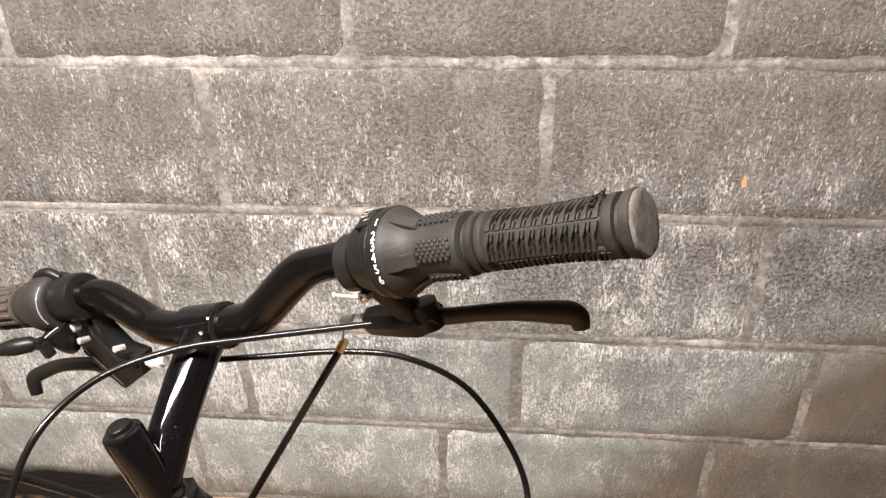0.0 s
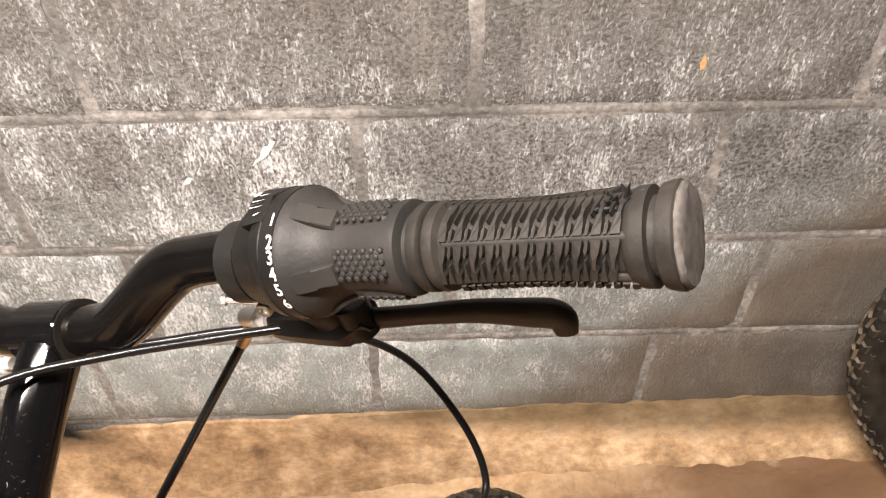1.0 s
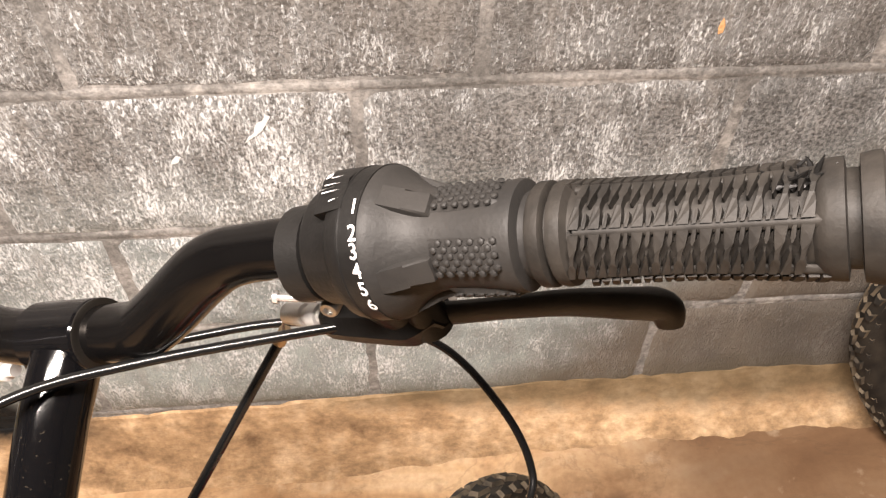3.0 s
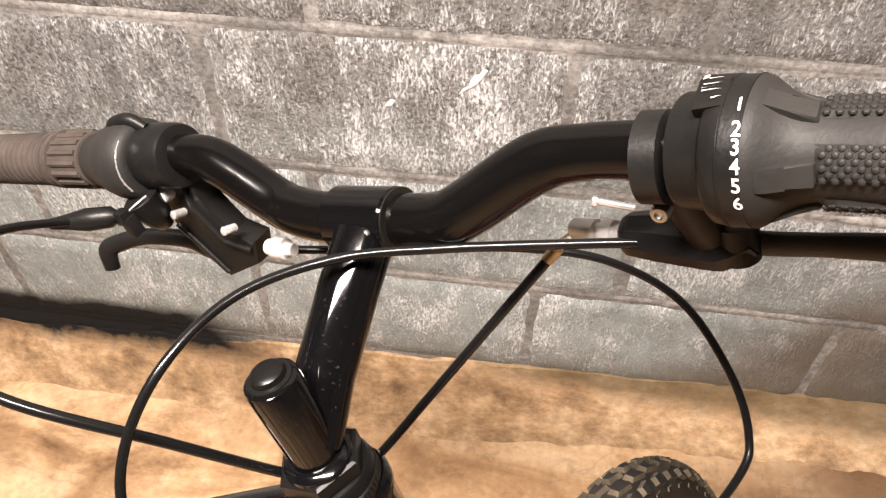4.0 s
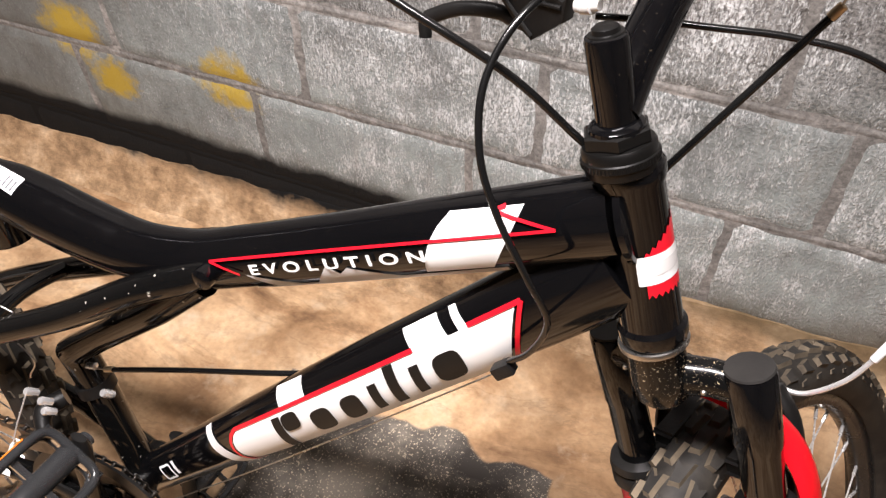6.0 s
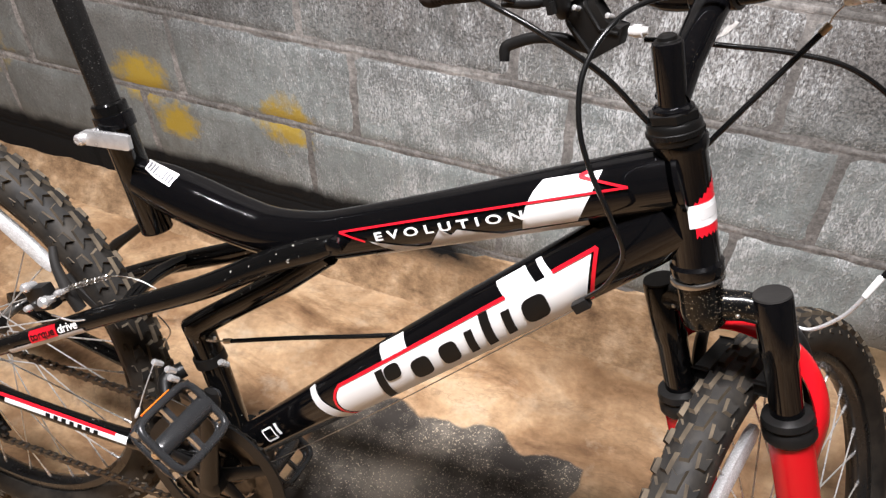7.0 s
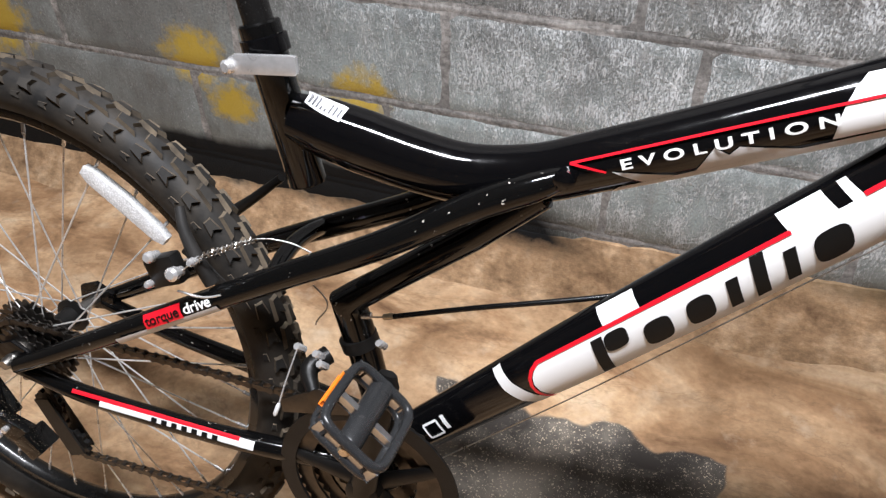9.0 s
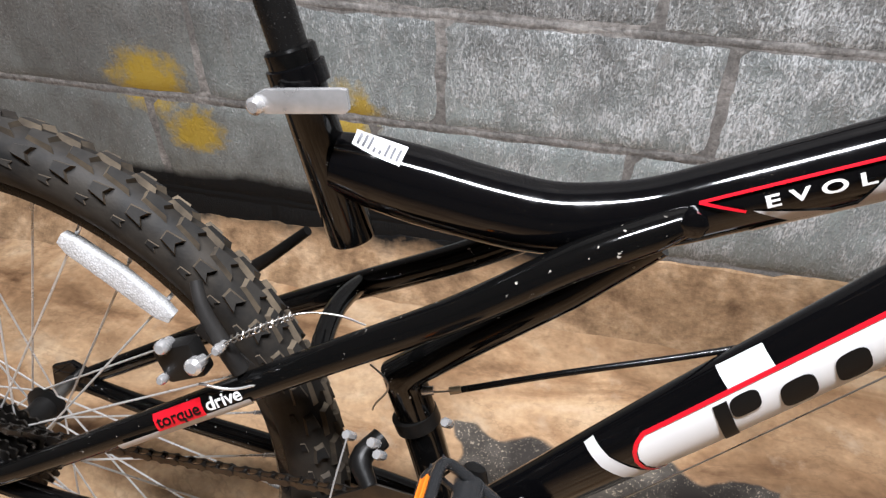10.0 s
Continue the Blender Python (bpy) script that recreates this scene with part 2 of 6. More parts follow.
def plain_rough(name, lo, hi, scale=20, rough=0.85):
    m, n, l, b = material(name, rough, spec=0.25)
    f = tex_noise(n, l, scale, 5, 0.6, world_space=True)
    l.new(ramp(n, l, f, [(0.3, lo), (0.7, hi)]), b.inputs["Base Color"])
    bump(n, l, b, f, 0.4, 0.003)
    return m


def paint(name, colour, rough=0.12, dust=0.0, coat=0.0, metal=0.0, dust_colour=(0.42, 0.33, 0.22), spec=0.30, spread=(0.50, 0.75), grain=620, cover=(0.64, 0.72)):
    """Glossy enamel, with grains of dirt and a few chips."""
    m, n, l, b = material(name, rough, metal, colour, spec, coat)
    big = ramp(n, l, tex_noise(n, l, 11, 4, 0.6), grey(*spread))
    dots = ramp(n, l, tex_noise(n, l, grain, 3, 0.65), grey(*cover))
    f = maths(n, l, "MULTIPLY", maths(n, l, "MULTIPLY", big, dots), dust)
    l.new(mix(n, l, f, colour, dust_colour), b.inputs["Base Color"])
    haze = tex_noise(n, l, 35, 4, 0.6)
    r = maths(n, l, "ADD", rough, maths(n, l, "MULTIPLY", ramp(n, l, haze, grey(0.4, 0.8)), 0.12))
    r = maths(n, l, "ADD", r, maths(n, l, "MULTIPLY", f, 0.6))
    l.new(r, b.inputs["Roughness"])
    return m


def rubber(name, colour, worn, rough=0.7, scale=40):
    m, n, l, b = material(name, rough, spec=0.26)
    f = tex_noise(n, l, scale, 5, 0.65)
    fine = tex_noise(n, l, 500, 2, 0.6)
    l.new(ramp(n, l, f, [(0.35, colour), (0.72, worn)]), b.inputs["Base Color"])
    bump(n, l, b, fine, 0.25, 0.0006)
    return m


def metal_of(name, colour, rough, metal=1.0):
    m, n, l, b = material(name, rough, metal, colour)
    f = tex_noise(n, l, 60, 4, 0.6)
    l.new(ramp(n, l, f, [(0.35, tuple(c * 0.75 for c in colour)), (0.65, colour)]), b.inputs["Base Color"])
    l.new(ramp(n, l, f, [(0.3, (rough * 1.5,) * 3), (0.7, (rough * 0.7,) * 3)]), b.inputs["Roughness"])
    return m


BLOCK, MORTAR, FLOOR = block_material(), mortar_material(), floor_material()
def footing_material():
    m, n, l, b = material("crusted_footing", 0.9, spec=0.2)
    f = tex_noise(n, l, 16, 5, 0.65, world_space=True)
    crumbs = tex_noise(n, l, 75, 6, 0.72, (0.7, 1, 1.3), world_space=True)
    base = ramp(n, l, f, [(0.3, (0.17, 0.105, 0.058)), (0.5, (0.36, 0.235, 0.13)), (0.7, (0.56, 0.40, 0.25))])
    geo = n.new("ShaderNodeNewGeometry")
    sep = n.new("ShaderNodeSeparateXYZ")
    l.new(geo.outputs["Position"], sep.inputs[0])
    base = mix(n, l, 0.32, base, ramp(n, l, crumbs, grey(0.30, 0.68)), "OVERLAY")
    s = foot_band(n, l, sep)
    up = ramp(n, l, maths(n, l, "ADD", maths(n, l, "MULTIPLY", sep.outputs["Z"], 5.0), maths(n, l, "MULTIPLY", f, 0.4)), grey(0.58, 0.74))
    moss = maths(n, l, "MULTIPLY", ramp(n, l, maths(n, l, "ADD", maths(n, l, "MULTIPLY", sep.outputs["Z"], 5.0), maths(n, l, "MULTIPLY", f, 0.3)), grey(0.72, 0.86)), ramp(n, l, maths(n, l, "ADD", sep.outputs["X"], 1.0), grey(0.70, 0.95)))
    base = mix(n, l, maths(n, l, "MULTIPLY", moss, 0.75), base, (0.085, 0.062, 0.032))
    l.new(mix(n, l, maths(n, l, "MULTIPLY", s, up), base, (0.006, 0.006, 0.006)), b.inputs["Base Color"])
    bump(n, l, b, tex_noise(n, l, 60, 4, 0.7, world_space=True), 0.6, 0.004)
    return m


FOOTING = footing_material()
ROOM_SHELL = plain_rough("room_shell", (0.13, 0.12, 0.11), (0.22, 0.205, 0.19), 6)
BLACK = paint("gloss_black_paint", (0.0024, 0.0024, 0.0028), 0.055, 0.12, spec=0.5)
BLACK_DIRTY = paint("dirty_black_paint", (0.003, 0.003, 0.003), 0.10, 1.6, spec=0.42, spread=(0.44, 0.66))
CHIPPED = paint("chipped_black_paint", (0.003, 0.003, 0.003), 0.075, 1.6, spec=0.45, spread=(0.46, 0.60), grain=170, cover=(0.685, 0.70), dust_colour=(0.50, 0.46, 0.40))
CRUSTED = paint("dirt_crusted_black_paint", (0.003, 0.003, 0.003), 0.14, 2.6, spec=0.4, spread=(0.36, 0.52), dust_colour=(0.46, 0.36, 0.23))
MATT = paint("black_bar_paint", (0.0026, 0.0024, 0.0024), 0.13, 0.1)
PLASTIC = rubber("black_plastic", (0.0055, 0.0052, 0.0050), (0.011, 0.0105, 0.0100), 0.38, 30)
GUN = rubber("grey_plastic", (0.014, 0.0132, 0.0125), (0.026, 0.0240, 0.0222), 0.56, 25)
GRIP = rubber("worn_grip_rubber", (0.011, 0.0098, 0.0086), (0.031, 0.027, 0.023), 0.58, 60)
GRIP_CAP = rubber("scuffed_grip_cap", (0.045, 0.040, 0.036), (0.105, 0.094, 0.085), 0.8, 220)
GRIP_OLD = rubber("faded_brown_grip_rubber", (0.034, 0.026, 0.022), (0.070, 0.055, 0.047), 0.8, 40)
TYRE = rubber("tyre_rubber", (0.009, 0.0086, 0.0082), (0.040, 0.034, 0.027), 0.6, 25)
KNOB = rubber("dusty_tread_rubber", (0.011, 0.0105, 0.010), (0.036, 0.032, 0.027), 0.7, 18)
RED = paint("red_paint", (0.62, 0.006, 0.012), 0.16, 0.2)
REDDEC = material("red_decal", 0.3, 0, (0.66, 0.008, 0.02))[0]
WHITE = paint("white_decal", (0.80, 0.80, 0.79), 0.3, 0.35, 0.2)
SILVER = paint("silver_decal", (0.64, 0.63, 0.62), 0.3, 0.3, 0.2)
INK = material("black_decal", 0.45, 0, (0.006, 0.006, 0.006), 0.2)[0]
CHROME = metal_of("bright_steel", (0.92, 0.91, 0.90), 0.22, 0.72)
STEEL = metal_of("dull_steel", (0.55, 0.53, 0.50), 0.3)
ALLOY = metal_of("pale_alloy", (0.90, 0.89, 0.87), 0.32, 0.35)
BRASS = metal_of("brass_ferrule", (0.74, 0.58, 0.38), 0.3, 0.8)
CHAINMETAL = metal_of("oily_chain_steel", (0.11, 0.10, 0.09), 0.35)
CABLE = paint("cable_sheath", (0.005, 0.005, 0.005), 0.20, 0.0, 0.2)
REFLECT = paint("clear_reflector", (0.58, 0.58, 0.57), 0.25, 1.6, 0.3, 0.0, (0.25, 0.22, 0.18))
AMBER = material("amber_reflector", 0.25, 0, (0.75, 0.20, 0.015))[0]
SMOKE = paint("smoky_plastic", (0.045, 0.046, 0.048), 0.20, 0.8, 0.0, 0.0, (0.30, 0.29, 0.28))
SMOKE.node_tree.nodes["Principled BSDF"].inputs["Transmission Weight"].default_value = 0.55
DUSTY_SIDE = rubber("dust_caked_rubber", (0.026, 0.022, 0.018), (0.180, 0.142, 0.097), 0.9, 14)


def prism_material():
    m, n, l, b = material("prismatic_clear_plastic", 0.18, 0, spec=0.6, coat=0.4)
    tc = n.new("ShaderNodeTexCoord")
    v = n.new("ShaderNodeTexVoronoi")
    v.inputs["Scale"].default_value = 520
    l.new(tc.outputs["Object"], v.inputs["Vector"])
    cell = ramp(n, l, v.outputs["Distance"], [(0.1, (0.84, 0.84, 0.84)), (0.6, (0.60, 0.60, 0.60))])
    dirt = ramp(n, l, tex_noise(n, l, 60, 4, 0.65), grey(0.45, 0.75))
    l.new(mix(n, l, maths(n, l, "MULTIPLY", dirt, 0.45), cell, (0.34, 0.31, 0.28)), b.inputs["Base Color"])
    bump(n, l, b, v.outputs["Distance"], 0.5, 0.001)
    return m


PRISM = prism_material()
NUMERAL = material("white_ink", 0.5, 0, (0.85, 0.84, 0.82))[0]
LAMPWHITE = material("lamp_enamel", 0.4, 0, (0.8, 0.8, 0.78))[0]
GLOW, gn, gl, gb = material("lamp_diffuser", 0.5, 0, (0.9, 0.9, 0.88))
gb.inputs["Emission Color"].default_value, gb.inputs["Emission Strength"].default_value = (1.0, 0.92, 0.8, 1), 6.0


# ---------- mesh helpers ----------
def finish(bm, name, mat, smooth=True):
    bmesh.ops.recalc_face_normals(bm, faces=bm.faces)
    me = bpy.data.meshes.new(name)
    for f in bm.faces:
        f.smooth = smooth
    bm.to_mesh(me)
    bm.free()
    me.materials.append(mat)
    if smooth:
        me.set_sharp_from_angle(angle=radians(38))
    return me


def part(name, bm, mat, parent, label="", smooth=True):
    me = bm if isinstance(bm, bpy.types.Mesh) else finish(bm, name, mat, smooth)
    ob = new(name, me)
    ob.parent = parent
    return tagged(ob, label)


def frame_of(axis):
    z = Vector(axis).normalized()
    x = z.orthogonal().normalized()
    return x, z.cross(x), z


def smooth_path(pts, steps=8):
    """A rounded line through the points."""
    p = [Vector(q) for q in pts]
    p = [p[0] * 2 - p[1], *p, p[-1] * 2 - p[-2]]
    out = []
    for i in range(1, len(p) - 2):
        a, b, c, d = p[i - 1:i + 3]
        for k in range(steps):
            t = k / steps
            out.append(0.5 * ((2 * b) + (c - a) * t + (2 * a - 5 * b + 4 * c - d) * t * t + (3 * b - a - 3 * c + d) * t ** 3))
    out.append(p[-2])
    return out


def sweep(bm, pts, radius, n=16, flat=1.0, side=None, caps=True):
    """A tube along the points; radius a number or a list; flat: the ratio across side."""
    pts = [Vector(q) for q in pts]
    m = len(pts)
    rad = [radius] * m if isinstance(radius, (int, float)) else list(radius)
    if len(rad) != m:
        src = rad
        rad = [float(np.interp(i / (m - 1), np.linspace(0, 1, len(src)), src)) for i in range(m)]
    tang = [(pts[min(i + 1, m - 1)] - pts[max(i - 1, 0)]).normalized() for i in range(m)]
    x = Vector(side) if side is not None else tang[0].orthogonal()
    rings = []
    for p, t, r in zip(pts, tang, rad):
        x = (x - t * x.dot(t)).normalized()
        y = t.cross(x)
        rings.append([bm.verts.new(p + x * (r * flat * math.cos(2 * math.pi * k / n)) + y * (r * math.sin(2 * math.pi * k / n))) for k in range(n)])
    for a, b in zip(rings, rings[1:]):
        for k in range(n):
            bm.faces.new((a[k], a[(k + 1) % n], b[(k + 1) % n], b[k]))
    if caps:
        bm.faces.new(rings[0][::-1])
        bm.faces.new(rings[-1])
    return bm


def lathe(bm, origin, axis, profile, n=24, caps=True):
    """Turns (along, radius) pairs about the axis."""
    x, y, z = frame_of(axis)
    o = Vector(origin)
    rings = []
    for a, r in profile:
        rings.append([bm.verts.new(o + z * a + (x * math.cos(2 * math.pi * k / n) + y * math.sin(2 * math.pi * k / n)) * r) for k in range(n)])
    for a, b in zip(rings, rings[1:]):
        for k in range(n):
            bm.faces.new((a[k], a[(k + 1) % n], b[(k + 1) % n], b[k]))
    if caps:
        bm.faces.new(rings[0][::-1])
        bm.faces.new(rings[-1])
    return bm


def block(bm, centre, ax, ay, az, size, bevel=0.0):
    """A box on three axes, with eased edges."""
    c, s = Vector(centre), [v / 2 for v in size]
    ax, ay, az = Vector(ax).normalized(), Vector(ay).normalized(), Vector(az).normalized()
    made = bmesh.ops.create_cube(bm, size=1)["verts"]
    for v in made:
        v.co = c + ax * (v.co.x * 2 * s[0]) + ay * (v.co.y * 2 * s[1]) + az * (v.co.z * 2 * s[2])
    if bevel:
        edges = list({e for v in made for e in v.link_edges})
        bmesh.ops.bevel(bm, geom=edges, offset=bevel, segments=2, profile=0.7, affect="EDGES")
    return bm


def slab(bm, outline, ax, ay, az, origin, thick, bevel=0.0):
    """A flat shape (a, b pairs on ax, ay) with thickness along az, centred."""
    o, ax, ay, az = Vector(origin), Vector(ax).normalized(), Vector(ay).normalized(), Vector(az).normalized()
    lo = [bm.verts.new(o + ax * a + ay * b - az * thick / 2) for a, b in outline]
    hi = [bm.verts.new(o + ax * a + ay * b + az * thick / 2) for a, b in outline]
    k = len(lo)
    f = [bm.faces.new(lo[::-1]), bm.faces.new(hi)] + [bm.faces.new((lo[i], lo[(i + 1) % k], hi[(i + 1) % k], hi[i])) for i in range(k)]
    if bevel:
        bmesh.ops.bevel(bm, geom=list({e for g in f[:2] for e in g.edges}), offset=bevel, segments=2, profile=0.7, affect="EDGES")
    return bm
# ---------- the basement ----------
WALL_Y = 0.808
COURSES = [(-0.055, 0.140), (0.140, 0.335), (0.335, 0.520), (0.520, 0.715), (0.715, 0.910), (0.910, 1.108), (1.108, 1.306), (1.306, 1.504), (1.504, 1.702), (1.702, 1.900), (1.900, 2.098), (2.098, 2.296)]
SHIFT = [0.092, -0.110, 0.002, -0.100, 0.030, -0.190, 0.030, -0.170, 0.030, -0.170, 0.030, -0.170]
PITCH = 0.4045


def rise(x, y):
    """The slab climbs a little into the far corner."""
    def ease(a, b, v):
        t = min(max((v - a) / (b - a), 0), 1)
        return t * t * (3 - 2 * t)
    return 0.10 * ease(-0.30, 0.45, x) * ease(0.42, 0.80, y)


def floor_mesh():
    xs = sorted(set(np.round(np.concatenate([np.linspace(-4, -1.7, 12), np.linspace(-1.7, 1.4, 125), np.linspace(1.4, 4, 12)]), 4)))
    ys = sorted(set(np.round(np.concatenate([np.linspace(-4, -0.3, 16), np.linspace(-0.3, 0.83, 46)]), 4)))
    verts, faces = [], []
    for y in ys:
        for x in xs:
            z = rise(x, y) + 0.004 * noise.noise((x * 3, y * 3, 1)) + 0.0022 * noise.noise((x * 14, y * 14, 4))
            if abs(x + 0.47) < 0.23 and abs(y - 0.27) < 0.22:
                z -= 0.006
            verts.append((x, y, z))
    w = len(xs)
    for j in range(len(ys) - 1):
        for i in range(w - 1):
            faces.append((j * w + i, j * w + i + 1, (j + 1) * w + i + 1, (j + 1) * w + i))
    me = bpy.data.meshes.new("floor")
    me.from_pydata(verts, [], faces)
    me.materials.append(FLOOR)
    for p in me.polygons:
        p.use_smooth = True
    return me


tagged(new("floor", floor_mesh()), "brown stained uneven concrete basement floor with a damp broken patch", "floor", kind="structure")


def footing_mesh():
    """The crusty toe of the wall, uneven along its length."""
    bm = bmesh.new()
    rows = []
    for i in range(220):
        x = -2.6 + i * 0.02
        top = float(np.interp(x, [-1.7, -1.2, -0.6, -0.35, -0.1, 0.15, 0.6], [0.070, 0.092, 0.122, 0.138, 0.148, 0.165, 0.172])) + 0.010 * noise.noise((x * 9, 2, 0)) + 0.004 * noise.noise((x * 40, 5, 0))
        toe = 0.050 + 0.010 * noise.noise((x * 6, 9, 0))
        g = rise(x, 0.76)
        row = []
        for k, (dy, f) in enumerate(((0.012, 1.06), (-0.004, 1.0), (-0.30 * toe, 0.72), (-0.62 * toe, 0.42), (-toe, 0.10), (-1.5 * toe, -0.12))):
            z = g + (top - g) * f
            row.append(bm.verts.new((x, WALL_Y + dy + 0.004 * noise.noise((x * 30, k * 3.1, 7)), z + 0.005 * noise.noise((x * 25, k * 2.3, 1)))))
        rows.append(row)
    for a, b in zip(rows, rows[1:]):
        for k in range(5):
            bm.faces.new((a[k], b[k], b[k + 1], a[k + 1]))
    return finish(bm, "footing", FOOTING)


tagged(new("wall_footing", footing_mesh()), "crusty brown mortar toe along the foot of the block wall", "footing", kind="structure")

north = new("wall_north", None)
north.location = (0, WALL_Y, 0)
tagged(north, "grey concrete block wall with white salt streaks and mortar joints", "wall", kind="structure")
bm = bmesh.new()
block(bm, (-0.4, 0.1006, 1.2), (1, 0, 0), (0, 1, 0), (0, 0, 1), (6.4, 0.20, 2.7))
part("mortar_bed", bm, MORTAR, north, smooth=False)


def joint_mesh():
    """Tooled mortar standing a little proud along the courses."""
    bm = bmesh.new()
    for k, (z0, z1) in enumerate(COURSES[:7]):
        pts = [(-2.4 + i * 0.015, 0.0016 + 0.0010 * noise.noise((i * 0.15, k, 3)), z1 + 0.0018 * noise.noise((i * 0.2, k, 8)) + 0.0008 * noise.noise((i * 0.9, k, 2))) for i in range(250)]
        sweep(bm, pts, [0.0070 + 0.0018 * noise.noise((i * 0.25, k, 5)) + 0.0012 * noise.noise((i * 0.8, k, 6)) for i in range(250)], 10, 0.26, (0, 1, 0))
    return finish(bm, "tooled_joint", MORTAR)


part("tooled_joint", joint_mesh(), MORTAR, north)


def block_mesh(w, h, seed, near):
    """One block face: worn edges and a slightly rough front."""
    bm = bmesh.new()
    nx, nz = (28, 14) if near else (4, 2)
    grid = []
    for j in range(nz + 1):
        row = []
        for i in range(nx + 1):
            a, b = i / nx, j / nz
            x, z = (a - 0.5) * w, (b - 0.5) * h
            e = min(a * w, (1 - a) * w, b * h, (1 - b) * h)
            y = -0.0025 + 0.0035 * max(0, 1 - e / 0.006) ** 2
            y += 0.0011 * noise.noise((x * 30 + seed, z * 30, seed * 1.7)) + 0.0006 * noise.noise((x * 120, z * 120 + seed, 2))
            if e < 0.001:
                x += 0.0022 * noise.noise((x * 40, z * 40, seed + 4))
                z += 0.0022 * noise.noise((x * 40 + 9, z * 40, seed + 4))
            row.append(bm.verts.new((x, y, z)))
        grid.append(row)
    for j in range(nz):
        for i in range(nx):
            bm.faces.new((grid[j][i], grid[j][i + 1], grid[j + 1][i + 1], grid[j + 1][i]))
    rim = [*grid[0], *[r[-1] for r in grid[1:]], *grid[-1][-2::-1], *[r[0] for r in grid[-2:0:-1]]]
    back = [bm.verts.new((v.co.x, 0.03, v.co.z)) for v in rim]
    k = len(rim)
    for i in range(k):
        bm.faces.new((rim[i], back[i], back[(i + 1) % k], rim[(i + 1) % k]))
    return finish(bm, "concrete_block", BLOCK)


def wall_mark(name, mat, x, z, outline, label):
    """A thin fleck of paint on a block's face."""
    bm = bmesh.new()
    slab(bm, outline, (1, 0, 0), (0, 0, 1), (0, 1, 0), (x, -0.0031, z), 0.0008)
    part(name, bm, mat, north, label, False)


CHALK = plain_rough("chalky_white", (0.55, 0.54, 0.52), (0.80, 0.79, 0.77), 200)
RUSTY = plain_rough("rusty_orange", (0.50, 0.24, 0.09), (0.66, 0.42, 0.22), 200)
wall_mark("scratch", CHALK, -0.202, 0.668, [(-0.017, -0.018), (-0.012, -0.014), (0.002, -0.004), (0.009, 0.006), (0.014, 0.015), (0.010, 0.017), (0.005, 0.010), (0.000, 0.008), (-0.004, 0.002), (-0.006, -0.006), (-0.012, -0.010)], "white scrape on a block")
wall_mark("scratch", CHALK, -0.296, 0.630, [(-0.006, -0.005), (0.002, -0.003), (0.007, 0.005), (0.002, 0.006), (-0.003, 0.001)], "small white scrape on a block")
wall_mark("spot", RUSTY, 0.259, 0.770, [(-0.0020, -0.008), (0.0024, -0.006), (0.0030, 0.001), (0.0012, 0.007), (-0.0006, 0.010), (-0.0022, 0.005), (-0.0034, 0.000)], "rusty orange spot on a block")


# ---------- the ceiling, the other walls and the lamp ----------
def wall_box(name, label, centre, size, mat=ROOM_SHELL, category="wall"):
    bm = bmesh.new()
    block(bm, (0, 0, 0), (1, 0, 0), (0, 1, 0), (0, 0, 1), size)
    ob = new(name, finish(bm, name, mat, False))
    ob.location = centre
    return tagged(ob, label, category, kind="structure")


# unseen walls and ceiling, added to close the room for bounced light
wall_box("bounce_wall_south", "unseen plain wall added to bounce the lamp's light", (-0.4, -3.6, 1.2), (6.4, 0.2, 2.7))
wall_box("bounce_wall_west", "unseen plain end wall added to bounce the lamp's light", (-3.5, -1.35, 1.2), (0.2, 4.5, 2.7))
wall_box("bounce_wall_east", "unseen plain end wall added to bounce the lamp's light", (2.7, -1.35, 1.2), (0.2, 4.5, 2.7))
wall_box("ceiling", "unseen plain grey ceiling added to bounce the lamp's light", (-0.4, -1.35, 2.45), (6.4, 4.7, 0.2), category="ceiling")

lamp = new("ceiling_lamp")
lamp.matrix_world = pose(LAMP_AT[0], LAMP_AT[1], 2.35, 0, 0, 4)
tagged(lamp, "long white ceiling lamp with a frosted diffuser, switched on", "lamp")
bm = bmesh.new()
block(bm, (0, 0, -0.02), (1, 0, 0), (0, 1, 0), (0, 0, 1), (1.26, 0.24, 0.04), 0.006)
part("housing", bm, LAMPWHITE, lamp)
bm = bmesh.new()
block(bm, (0, 0, -0.052), (1, 0, 0), (0, 1, 0), (0, 0, 1), (1.18, 0.18, 0.024), 0.008)
part("diffuser", bm, GLOW, lamp, "glowing frosted diffuser")

# ---------- the bicycle: local x ahead, y to the wall, z up along the leaning frame ----------
bike = new("bicycle")
UX, WX, VX = Vector((0.99944, 0.03335, 0)), Vector((-0.03273, 0.98077, -0.19243)), Vector((-0.00642, 0.19232, 0.98131))
bike.matrix_world = Matrix(((UX.x, WX.x, VX.x, 0), (UX.y, WX.y, VX.y, 0.131), (UX.z, WX.z, VX.z, 0), (0, 0, 0, 1)))
tagged(bike, "black full-suspension mountain bicycle with red fork, leaning towards the block wall", "bicycle")

HEAD = Vector((-0.198, 0, 0.826))
AXIS = Vector((-0.332, 0, 0.943)).normalized()
AHEAD0 = Vector((0.943, 0, 0.332)).normalized()
STEER = radians(66.9)
SIDE = AHEAD0 * math.sin(STEER) + Vector((0, -math.cos(STEER), 0))
AHEAD = AHEAD0 * math.cos(STEER) + Vector((0, math.sin(STEER), 0))


def S(s, f, h):
    """A place in the steered front end: to the rider's right, ahead, up the head."""
    return HEAD + SIDE * s + AHEAD * f + AXIS * h


def Vs(s, f, h):
    return SIDE * s + AHEAD * f + AXIS * h


